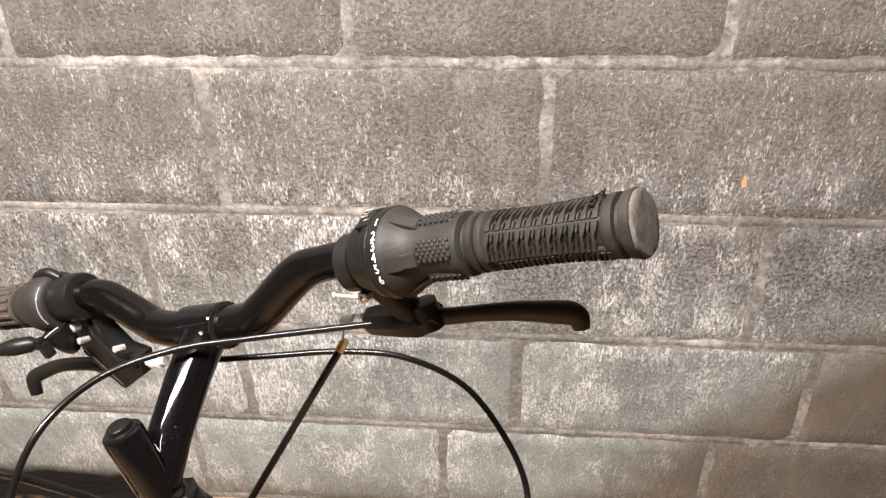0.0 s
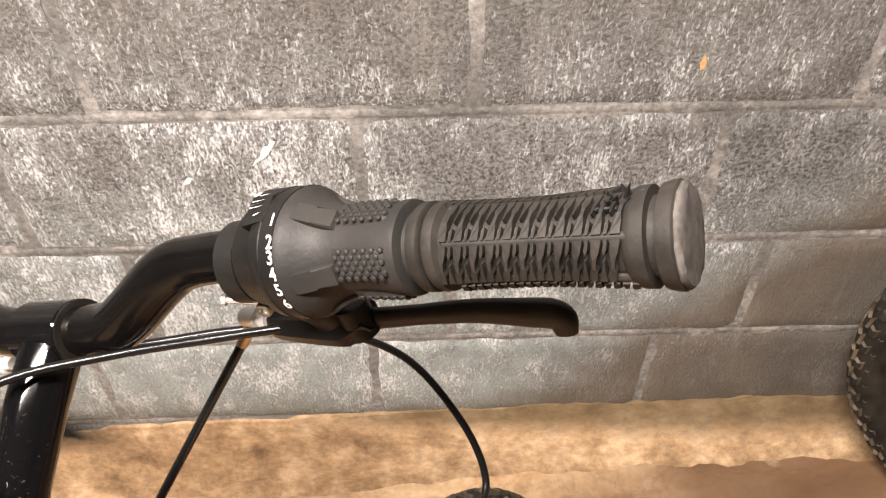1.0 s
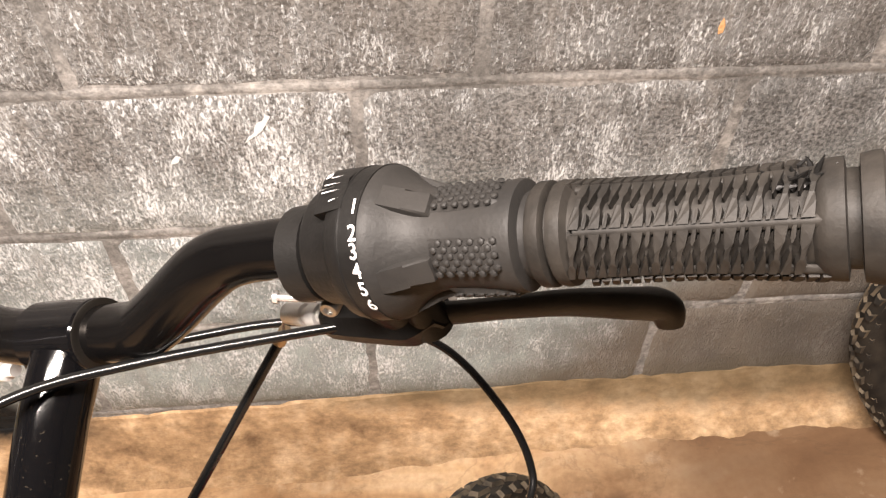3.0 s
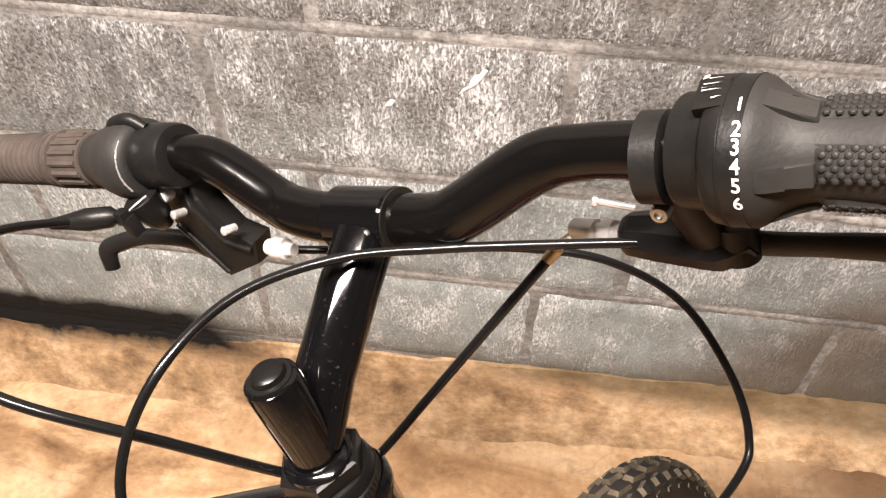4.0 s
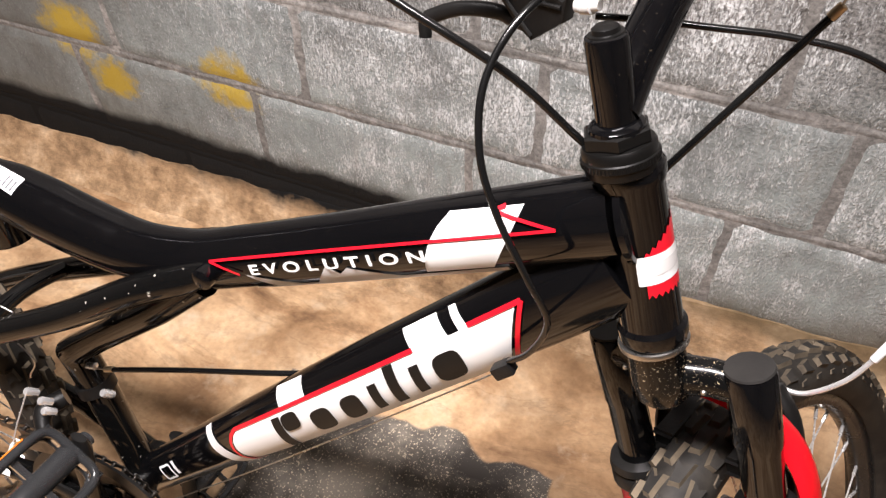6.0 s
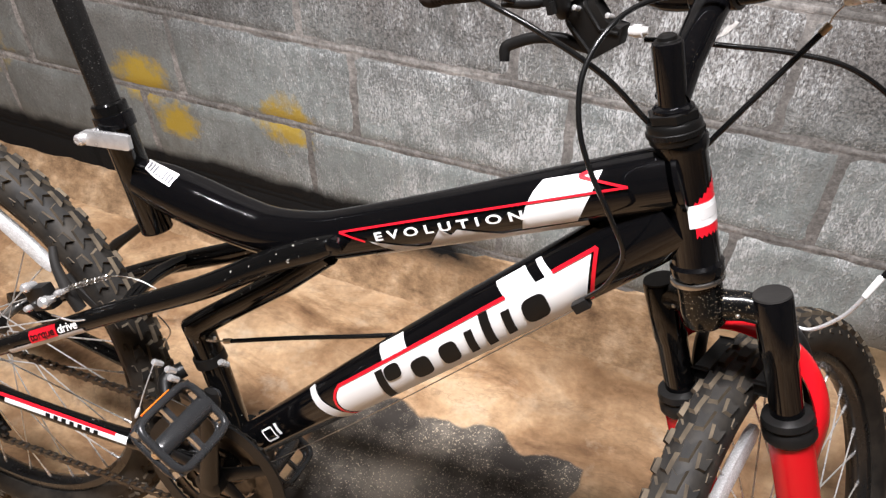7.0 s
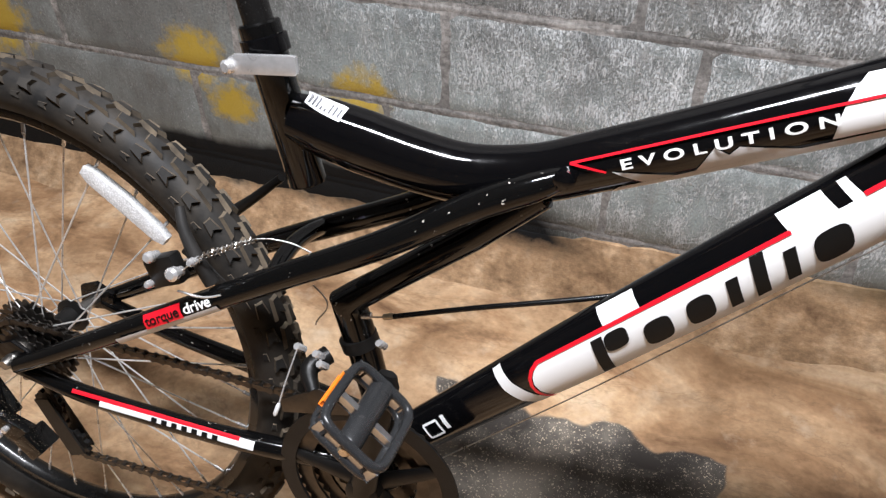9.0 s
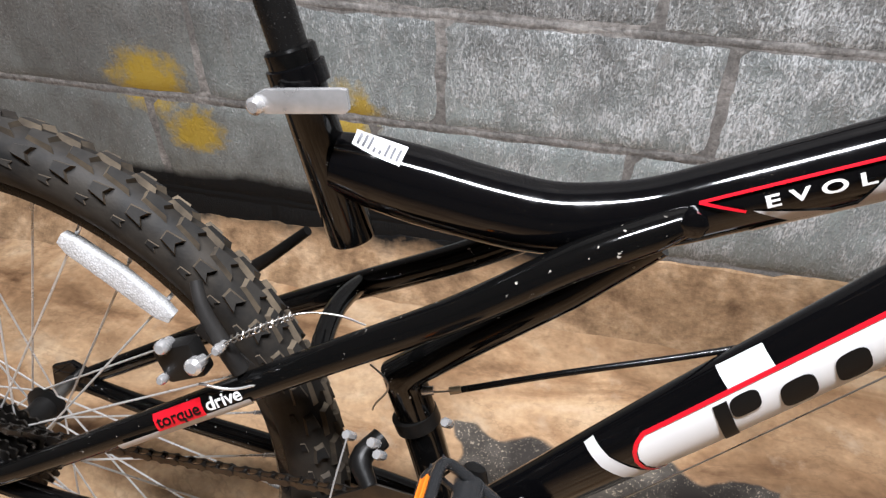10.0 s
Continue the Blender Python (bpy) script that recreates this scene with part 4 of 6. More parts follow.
lathe(bm, (0, 0, 0), (0, 0, 1), [(0, 0.0020), (0.014, 0.0020), (0.016, 0.0014)], 8)
NIPPLE_ME = finish(bm, "nipple", CHROME)


def wheel(parent, name, m, label="", hub_mat=PLASTIC, reflectors=(), turn=0.0):
    """A wheel about its local y axis; as a part when parent is given."""
    w = new(name)
    w.parent = parent
    w.matrix_local = m
    if label:
        tagged(w, label)
    tyre = part("tyre", TYRE_ME, None, w, "black knobbly tyre dusted with dirt")
    part("tread", TREAD, None, w)
    part("rim", RIM_ME, None, w, "black rim")
    bm = bmesh.new()
    lathe(bm, (0, -0.046, 0), (0, 1, 0), [(0, 0.005), (0.008, 0.008), (0.012, 0.0125), (0.013, 0.022), (0.016, 0.022), (0.018, 0.0135), (0.046, 0.0115), (0.074, 0.0135), (0.076, 0.022), (0.079, 0.022), (0.080, 0.0125), (0.092, 0.005)], 24)
    part("hub", bm, hub_mat, w)
    for i in range(36):
        a = 2 * math.pi * (i + 0.5) / 36 + turn
        sgn = 1 if i % 2 else -1
        lead = (1 if (i // 2) % 2 else -1) * 0.95
        start = Vector((0.0205 * math.cos(a + lead), 0.031 * sgn, 0.0205 * math.sin(a + lead)))
        end = Vector((0.2645 * math.cos(a), 0.002 * sgn, 0.2645 * math.sin(a)))
        way = end - start
        sp = part("spoke", SPOKE_ME, None, w)
        sp.matrix_local = Matrix.Translation(start) @ way.to_track_quat("Z", "Y").to_matrix().to_4x4() @ Matrix.Diagonal((1, 1, way.length / 0.252, 1))
        ni = part("nipple", NIPPLE_ME, None, w)
        ni.matrix_local = Matrix.Translation(end - way.normalized() * 0.013) @ way.to_track_quat("Z", "Y").to_matrix().to_4x4()
    for a, across, out in reflectors:
        bm = bmesh.new()
        pts = [(-0.055, -0.006), (-0.044, -0.010), (0.044, -0.010), (0.055, -0.006), (0.055, 0.004), (0.042, 0.008), (0, 0.010), (-0.042, 0.008), (-0.055, 0.004)]
        rad, tan = Vector((math.cos(a), 0, math.sin(a))), Vector((-math.sin(a), 0, math.cos(a)))
        slab(bm, pts, tan, rad, (0, 1, 0), rad * out + Vector((0, across, 0)), 0.010, 0.002)
        part("wheel_reflector", bm, PRISM, w, "clear spoke reflector")
    return w


rear = wheel(bike, "rear_wheel", Matrix.Translation((-1.066, -0.008, 0.345)), "rear wheel with a clear spoke reflector", reflectors=((radians(54.5), -0.008, 0.243),))

# the fork and front wheel are turned with the bar
TURNED = STEER
SIDE2 = AHEAD0 * math.sin(TURNED) + Vector((0, -math.cos(TURNED), 0))
AHEAD2 = AHEAD0 * math.cos(TURNED) + Vector((0, math.sin(TURNED), 0))


AXIS2 = (AXIS - SIDE2 * 0.035).normalized()
SIDE2 = (SIDE2 + AXIS * 0.035).normalized()


def K(s, f, h):
    """A place in the turned, slightly bent fork: to its right, ahead, up the head."""
    return HEAD - AXIS * 0.150 + SIDE2 * s + AHEAD2 * f + AXIS2 * (h + 0.150)


FRONT_HUB = K(-0.010, 0.067, -0.560)
fm = Matrix(((AHEAD2.x, -SIDE2.x, AXIS2.x, FRONT_HUB.x), (AHEAD2.y, -SIDE2.y, AXIS2.y, FRONT_HUB.y), (AHEAD2.z, -SIDE2.z, AXIS2.z, FRONT_HUB.z), (0, 0, 0, 1)))
front = wheel(bike, "front_wheel", fm @ Matrix.Scale(0.94, 4), "front wheel turned towards the wall", reflectors=((radians(104.5), -0.006, 0.230),), turn=0.06)

# ---------- fork ----------
fork = new("fork")
fork.parent = bike
tagged(fork, "black and red suspension fork")
bm = bmesh.new()
lathe(bm, K(0, 0, -0.1275), -AXIS2, [(0, 0.020), (0.001, 0.0228), (0.003, 0.0232), (0.0045, 0.0228), (0.005, 0.020)], 32)
part("crown_race", bm, STEEL, fork, "dull steel race ring")
bm = bmesh.new()
lathe(bm, K(0, 0, -0.132), -AXIS2, [(0, 0.0200), (0.010, 0.0190), (0.028, 0.0200), (0.042, 0.0185), (0.046, 0.015)], 28)
part("steerer_base", bm, CRUSTED, fork, "black steerer base crusted with dried dirt")
for sgn in (-1, 1):
    bm = bmesh.new()
    sweep(bm, [K(0.006 * sgn, 0.004, -0.160), K(0.030 * sgn, 0.014, -0.163), K(0.0545 * sgn, 0.021, -0.170)], [0.0150, 0.0140, 0.0140], 16, 0.85, AHEAD2)
    part("crown_arm", bm, CRUSTED, fork, "black crown arm spattered with dirt")
    bm = bmesh.new()
    lathe(bm, K(0.0525 * sgn, 0.021, -0.153), -AXIS2, [(0, 0.0155), (0.002, 0.0166), (0.060, 0.0163), (0.064, 0.0150), (0.145, 0.0146)], 32)
    leg = part("stanchion", bm, BLACK, fork, "glossy black upper fork leg")
    bm = bmesh.new()
    lathe(bm, K(0.0525 * sgn, 0.021, -0.1525), AXIS2, [(0, 0.0160), (0.0015, 0.0154)], 32)
    part("leg_cap", bm, GUN, leg, "dull grey plastic cap")
    bm = bmesh.new()
    lathe(bm, K(0.0525 * sgn, 0.021, -0.272), -AXIS2, [(0, 0.0165), (0.002, 0.0220), (0.008, 0.0235), (0.012, 0.0210), (0.016, 0.0235), (0.024, 0.0235), (0.029, 0.0195)], 32)
    part("rubber_boot", bm, PLASTIC, leg, "black rubber boot")
    bm = bmesh.new()
    sweep(bm, [K(0.0525 * sgn, 0.021, -0.298), K(0.0525 * sgn, 0.021, -0.42), K(0.0525 * sgn, 0.034, -0.53), K(0.0525 * sgn, 0.060, -0.565)], [0.0200, 0.0190, 0.016, 0.012], 24)
    low = part("fork_lower", bm, RED, fork, "glossy red lower fork leg")
    bm = bmesh.new()
    lathe(bm, K(0.0525 * sgn, 0.021, -0.396), -AXIS2, [(0, 0.0201), (0.035, 0.0198)], 24, False)
    part("white_band", bm, WHITE, low, "white band")
    bm = bmesh.new()
    lathe(bm, K(0.030 * sgn, 0.003, -0.166), -AHEAD2, [(0, 0.0020), (0.002, 0.0020), (0.003, 0.0012)], 10)
    part("crown_bolt", bm, STEEL, fork, "small bright bolt")
bm = bmesh.new()
arch = [K(-0.062, 0.036, -0.335), K(-0.074, 0.042, -0.285), K(-0.064, 0.046, -0.240), K(-0.036, 0.047, -0.213), K(0, 0.047, -0.204), K(0.036, 0.047, -0.213), K(0.064, 0.046, -0.240), K(0.074, 0.042, -0.285), K(0.062, 0.036, -0.335)]
sweep(bm, smooth_path(arch, 5), 0.0050, 12, 2.8, AHEAD2)
part("brake_arch", bm, RED, fork, "red brake arch over the tyre")

# front brake
brake = new("front_brake")
brake.parent = bike
tagged(brake, "black rim brake with a bright cable noodle")
for sgn in (-1, 1):
    bm = bmesh.new()
    sweep(bm, smooth_path([S(0.050 * sgn, 0.058, -0.318), S(0.055 * sgn, 0.070, -0.28), S(0.050 * sgn, 0.080, -0.245), S(0.036 * sgn, 0.086, -0.222)], 4), [0.007, 0.0065, 0.0055, 0.005], 12, 1.5, AHEAD)
    part("brake_arm", bm, PLASTIC, brake)
    bm = bmesh.new()
    block(bm, S(0.030 * sgn, 0.060, -0.262), AHEAD, SIDE, AXIS, (0.055, 0.010, 0.012), 0.003)
    part("brake_pad", bm, PLASTIC, brake)
    bm = bmesh.new()
    lathe(bm, S(0.055 * sgn, 0.086, -0.318), AHEAD, [(0, 0.006), (0.004, 0.006), (0.006, 0.004)], 12)
    part("brake_bolt", bm, CHROME, brake, "bright bolt")
bm = bmesh.new()
sweep(bm, smooth_path([S(0.034, 0.092, -0.228), S(0.052, 0.096, -0.230), S(0.076, 0.106, -0.216), S(0.0925, 0.1168, -0.1967)], 5), 0.0020, 10)
part("noodle", bm, CHROME, brake, "bright curved noodle")
bm = bmesh.new()
lathe(bm, S(0.0910, 0.1155, -0.1985), S(0.1284, 0.1467, -0.1430) - S(0.0910, 0.1155, -0.1985), [(0, 0.0030), (0.022, 0.0034), (0.024, 0.0024)], 14)
part("ferrule", bm, REFLECT, brake, "white ferrule")

# ---------- headset, stem and bar ----------
CUP = HEAD + Vector((-0.002, -0.004, -0.002))
QUILL_TOP = S(0.0042, -0.0074, 0.0745)
QUILL = (QUILL_TOP - CUP).normalized()
SATIN = paint("satin_black_headset", (0.0040, 0.0038, 0.0036), 0.30, 0.5, spec=0.35)
bm = bmesh.new()
lathe(bm, CUP, AXIS, [(-0.004, 0.0198), (-0.003, 0.0212), (0.002, 0.0218), (0.0025, 0.0226), (0.0065, 0.0226), (0.0072, 0.0217), (0.0115, 0.0217), (0.0135, 0.0205), (0.0140, 0.0180)], 40)
part("headset_cup", bm, SATIN, bike, "black headset cup")
bm = bmesh.new()
for k in range(60):
    a = 2 * math.pi * k / 60
    x, y, z = frame_of(AXIS)
    d = x * math.cos(a) + y * math.sin(a)
    sweep(bm, [CUP + AXIS * 0.0028 + d * 0.0224, CUP + AXIS * 0.0062 + d * 0.0224], 0.0006, 5)
part("knurled_ring", bm, SATIN, bike, "finely knurled ring")
bm = bmesh.new()
lathe(bm, CUP + AXIS * 0.0138, AXIS, [(0, 0.0196), (0.0008, 0.0206), (0.0072, 0.0206), (0.0082, 0.0190), (0.0084, 0.0165)], 6)
part("lock_nut", finish(bm, "lock_nut", SATIN, False), None, bike, "black hexagonal lock nut")
bm = bmesh.new()
lathe(bm, CUP + QUILL * 0.0215, QUILL, [(0, 0.0164), (0.003, 0.0160), (0.0048, 0.0140), (0.0056, 0.0116)], 32)
part("lock_collar", bm, BLACK, bike, "black collar under the stem")
stem = new("stem")
stem.parent = bike
tagged(stem, "glossy black quill stem")
LENGTH = (QUILL_TOP - CUP).length
bm = bmesh.new()
lathe(bm, CUP, QUILL, [(0.018, 0.0114), (0.036, 0.0116), (0.050, 0.0119), (LENGTH - 0.003, 0.0121), (LENGTH - 0.0008, 0.0116), (LENGTH, 0.0104)], 32)
part("quill", bm, BLACK, stem)
bm = bmesh.new()
lathe(bm, QUILL_TOP - QUILL * 0.001, QUILL, [(0, 0.0104), (0.0018, 0.0098), (0.0021, 0.0078), (0.0046, 0.0073), (0.0060, 0.0054)], 24)
part("expander_bolt", bm, SATIN, stem, "black bolt under a plastic cap")
bm = bmesh.new()
sweep(bm, [S(0.0005, -0.005, 0.029), S(-0.0005, 0.019, 0.0480), S(0.0025, 0.050, 0.0715), S(0.0025, 0.073, 0.0845)], [0.0136, 0.0139, 0.0142, 0.0146], 28)
part("extension", bm, BLACK, stem, "glossy black extension")
bm = bmesh.new()
lathe(bm, S(-0.0185, 0.082, 0.088), SIDE, [(0, 0.0146), (0.0015, 0.0158), (0.0355, 0.0158), (0.037, 0.0146)], 32)
part("bar_clamp", bm, BLACK, stem)
bm = bmesh.new()
lathe(bm, S(0.0185, 0.082, 0.088), SIDE, [(0, 0.0150), (0.0004, 0.0157), (0.0012, 0.0157), (0.0016, 0.0145)], 32)
part("clamp_edge", bm, CHAINMETAL, stem, "worn metal edge")
bm = bmesh.new()
lathe(bm, S(0.0100, 0.0675, 0.0905), Vs(0, -1, 0.3), [(-0.006, 0.0036), (0.0015, 0.0036), (0.0028, 0.0028), (0.0028, 0.0016), (0.0010, 0.0015)], 12)
part("clamp_bolt", bm, STEEL, stem, "bright clamp bolt")
BAR = [(-0.335, 0.079, 0.127), (-0.24, 0.0825, 0.125), (-0.1494, 0.0866, 0.1226), (-0.1143, 0.0880, 0.1219), (-0.0940, 0.0884, 0.1163), (-0.0616, 0.0855, 0.0955), (-0.0452, 0.0830, 0.0901), (-0.0208, 0.0820, 0.0878), (0.0188, 0.0822, 0.0880), (0.0430, 0.0815, 0.0900), (0.0592, 0.0832, 0.0965), (0.0918, 0.0880, 0.1140), (0.1128, 0.0895, 0.1180), (0.1505, 0.0872, 0.1195), (0.24, 0.0806, 0.1203), (0.305, 0.0758, 0.1210)]
bm = bmesh.new()
sweep(bm, smooth_path([S(*p) for p in BAR], 6), [0.0108 if abs(p[0]) > 0.1 else (0.0122 if abs(p[0]) > 0.06 else 0.0127) for p in BAR], 24)
part("handlebar", bm, MATT, bike, "black riser handlebar")

# ---------- right grip, twist shifter and brake lever ----------
RA = Vs(0.163, -0.012, 0.0015).normalized()
RB = S(0.1505, 0.0868, 0.1198)


def on_bar(s, a=0.0, r=0.0, base=RB, axis=RA):
    """A place s along the right bar end, at angle a round it: 0 towards the rider, 90 up."""
    back, up = -AHEAD, AXIS
    return base + axis * s + (back * math.cos(a) + up * math.sin(a)) * r


shifter = new("twist_shifter")
shifter.parent = bike
tagged(shifter, "dark twist shifter with gear numbers")
bm = bmesh.new()
lathe(bm, RB, RA, [(0.000, 0.0115), (0.001, 0.0188), (0.0025, 0.0196), (0.0116, 0.0200), (0.0124, 0.0206), (0.0132, 0.0226), (0.0145, 0.0239), (0.0190, 0.0246), (0.0195, 0.0240)], 48)
part("housing", bm, PLASTIC, shifter, "black plastic housing")
bm = bmesh.new()
lathe(bm, RB, RA, [(0.0190, 0.0243), (0.0193, 0.0249), (0.0197, 0.0249), (0.0200, 0.0246), (0.0256, 0.0245), (0.0259, 0.0248), (0.0263, 0.0248), (0.0265, 0.0243)], 48)
part("number_band", bm, PLASTIC, shifter, "black band with white gear numbers")
bm = bmesh.new()
lathe(bm, RB, RA, [(0.0262, 0.0245), (0.0275, 0.0243), (0.0295, 0.0231), (0.0320, 0.0210), (0.0345, 0.0190), (0.0375, 0.0172), (0.0405, 0.0160), (0.044, 0.0154), (0.052, 0.0153), (0.061, 0.0158), (0.0690, 0.0166), (0.0705, 0.0163), (0.0712, 0.0146), (0.0716, 0.0128), (0.0745, 0.0126), (0.0746, 0.0115)], 48)
twist = part("twist_grip", bm, GUN, shifter, "dark grey twist grip")
for k in range(5):
    a = radians(8 + 72 * k)
    radial, round_about = on_bar(0, a, 1.0) - on_bar(0, a, 0.0), on_bar(0, a + math.pi / 2, 1.0) - on_bar(0, a + math.pi / 2, 0.0)
    bm = bmesh.new()
    slab(bm, [(0.0285, 0.0228), (0.0310, 0.0218), (0.0365, 0.0194), (0.0440, 0.0170), (0.0450, 0.0140), (0.0285, 0.0140)], RA, radial, round_about, RB, 0.0078, 0.0012)
    part("finger_rib", bm, GUN, twist)
bm = bmesh.new()
lathe(bm, (0, 0, 0), (0, 0, 1), [(0, 0.00125), (0.0006, 0.0010), (0.0009, 0.0004)], 6)
DOT_ME = finish(bm, "dot", GUN)
for a0 in (92, 20, -52, 164):
    bm = bmesh.new()
    rows = []
    for i in range(9):
        rows.append([bm.verts.new(on_bar(0.0440 + 0.0235 * i / 8, radians(a0 - 21 + 42 * j / 8), 0.0170 - 0.0016 * (abs(i - 4) == 4 or abs(j - 4) == 4))) for j in range(9)])
    for p, q in zip(rows, rows[1:]):
        for j in range(8):
            bm.faces.new((p[j], p[j + 1], q[j + 1], q[j]))
    pad = part("dot_pad", bm, GUN, twist, "raised pad of dots")
    for i in range(6):
        for j in range(6):
            a = radians(a0 - 16.5 + 6.6 * j)
            p = on_bar(0.0463 + 0.0034 * i + 0.0017 * (j % 2), a, 0.0169)
            nrm = on_bar(0, a, 1.0) - on_bar(0, a, 0.0)
            dot = part("dot", DOT_ME, None, pad.parent)
            dot.matrix_local = Matrix.Translation(p) @ nrm.to_track_quat("Z", "Y").to_matrix().to_4x4()
for txt, a in (("1", 66), ("2", 47), ("3", 34.5), ("4", 21), ("5", 7), ("6", -8)):
    me = text_mesh(txt, 0.0068, 0.0, 0.012)
    bm = bmesh.new()
    bm.from_mesh(me)
    bpy.data.meshes.remove(me)
    for v in bm.verts:
        v.co = on_bar(0.0238 + v.co.x * 0.9, radians(a) + v.co.y / 0.0247, 0.0249)
    part("gear_number", bm, NUMERAL, shifter)
bm = bmesh.new()
for a0, a1, s0, s1 in ((77, 80, 0.0115, 0.0175), (84, 87, 0.0115, 0.0170), (91, 99, 0.0105, 0.0120), (70, 73, 0.0150, 0.0180), (92, 95, 0.0125, 0.0170), (80, 82.5, 0.0110, 0.0150)):
    vs = [bm.verts.new(on_bar(s, radians(a), r)) for s, a, r in ((s0, a0, 0.0259), (s1, a0 + 3, 0.0259), (s1, a1, 0.0259), (s0, a1 - 2, 0.0259))]
    bm.faces.new(vs)
part("maker_mark", bm, NUMERAL, shifter, "small white marks")
bm = bmesh.new()
vs_pad = [(0.0095, 62), (0.0192, 66), (0.0192, 116), (0.0095, 112)]
lo = [bm.verts.new(on_bar(s, radians(a), 0.0205)) for s, a in vs_pad]
hi = [bm.verts.new(on_bar(s, radians(a), 0.0249)) for s, a in vs_pad]
mid = [bm.verts.new(on_bar(s, radians(92), 0.0256)) for s in (0.0095, 0.0192)]
bm.faces.new((hi[0], hi[1], mid[1], mid[0])), bm.faces.new((mid[0], mid[1], hi[2], hi[3]))
bm.faces.new((lo[0], lo[1], hi[1], hi[0])), bm.faces.new((lo[3], lo[2], hi[2], hi[3]))
bm.faces.new((lo[0], hi[0], mid[0], hi[3], lo[3])), bm.faces.new((lo[1], hi[1], mid[1], hi[2], lo[2]))
part("window_hump", bm, PLASTIC, shifter, "raised indicator hump")

grip = new("grip")
grip.parent = bike
tagged(grip, "worn grey rubber grip with raised tread")
bm = bmesh.new()
lathe(bm, RB, RA, [(0.0740, 0.0115), (0.0741, 0.0144), (0.0752, 0.0152), (0.0782, 0.0152), (0.0788, 0.0144), (0.0790, 0.0124), (0.0800, 0.0124), (0.0803, 0.0146), (0.0818, 0.0151), (0.0842, 0.0148), (0.0856, 0.0126), (0.098, 0.0119), (0.118, 0.0115), (0.137, 0.0118), (0.1440, 0.0124), (0.1456, 0.0142), (0.1475, 0.0148), (0.1508, 0.0149), (0.1512, 0.0120), (0.1538, 0.0120), (0.1541, 0.0151), (0.1565, 0.0156), (0.1585, 0.0158), (0.1590, 0.0152)], 48)
part("grip_sleeve", bm, GRIP, grip, "grey rubber sleeve with rings")
bm = bmesh.new()
lathe(bm, RB, RA, [(0.1586, 0.0146), (0.1592, 0.0152), (0.1600, 0.0151), (0.1608, 0.0142), (0.1611, 0.010)], 40)
for v in bm.verts:
    v.co += Vector((noise.noise(v.co * 300), noise.noise(v.co * 300 + Vector((9, 0, 0))), noise.noise(v.co * 300 + Vector((0, 9, 0))))) * 0.0005
part("end_cap", bm, GRIP_CAP, grip, "scuffed pale end cap")
# raised tread: slanted bars with short lugs between, in rows round the sleeve
KEY = [(0.05, 0.0017), (0.30, 0.0014), (0.44, 0.0008), (0.60, 0.0008), (0.70, 0.0014), (0.95, 0.0011)]
STUB = [(0.05, 0.0007), (0.24, 0.0008), (0.32, 0.0004)]
HOOK = [(0.46, 0.0004), (0.60, 0.0008), (0.95, 0.0014)]
for k in range(6):
    a0 = radians(-20 + 60 * k)
    for i in range(21):
        st0 = 0.0872 + i * 0.00276
        for shape in ((KEY,) if i % 2 == 0 else (STUB, HOOK)):
            bm = bmesh.new()
            waist = 0.0009 * math.sin(i / 20 * 3.14)
            outline = [(da, w) for da, w in shape] + [(da, -w) for da, w in reversed(shape)]
            lo, hi = [], []
            for da, w in outline:
                sk = st0 + w + (da - 0.05) * 0.0034 * (1 if k % 2 else -1)
                ang = a0 + 1.045 * (da if k % 2 else 1.0 - da)
                lo.append(bm.verts.new(on_bar(sk, ang, 0.0108)))
                hi.append(bm.verts.new(on_bar(sk - math.copysign(0.00025, w), ang, 0.0150 - waist)))
            bm.faces.new(hi)
            m = len(lo)
            for j in range(m):
                bm.faces.new((lo[j], lo[(j + 1) % m], hi[(j + 1) % m], hi[j]))
            part("ridge", bm, GRIP, grip, "", False)
for k in range(6):
    a = radians(-20 + 60 * k)
    bm = bmesh.new()
    sweep(bm, [on_bar(0.0870 + 0.0585 * i / 12, a, 0.0132 - 0.0008 * math.sin(i / 12 * 3.14)) for i in range(13)], 0.0016, 10, 0.75, on_bar(0, a, 1.0) - on_bar(0, a, 0.0))
    part("spine", bm, GRIP, grip)
# torn rubber near the end
bm = bmesh.new()
rnd = random.Random(3)
for i in range(40):
    s, a = rnd.uniform(0.135, 0.1475), radians(rnd.uniform(76, 104))
    p = on_bar(s, a, 0.0122)
    q = on_bar(s + rnd.uniform(-0.004, 0.004), a + rnd.uniform(-0.12, 0.12), 0.0132 + abs(rnd.gauss(0, 0.0015)))
    sweep(bm, [p, p.lerp(q, 0.6) + Vector((rnd.gauss(0, 0.0008), 0, 0)), q], [0.0009, 0.0007, 0.0002], 5)
tagged(part("torn_rubber", bm, PLASTIC, grip, "torn black scraps of rubber"), kind="stuff")

# lever below the bar
lever = new("brake_lever")
lever.parent = bike
tagged(lever, "black brake lever under the grip")
bm = bmesh.new()
lathe(bm, S(0.136, 0.0868, 0.1172), SIDE, [(0, 0.0125), (0.001, 0.0165), (0.010, 0.0165), (0.011, 0.0125)], 28)
part("lever_clamp", bm, PLASTIC, lever)
bm = bmesh.new()
sweep(bm, smooth_path([S(0.113, 0.1055, 0.0685), S(0.116, 0.1055, 0.0685), S(0.128, 0.105, 0.0685), S(0.142, 0.104, 0.068), S(0.154, 0.104, 0.067), S(0.166, 0.104, 0.071)], 4), [0.0060, 0.0088, 0.0102, 0.0106, 0.0106, 0.0070], 8, 1.1, AHEAD)
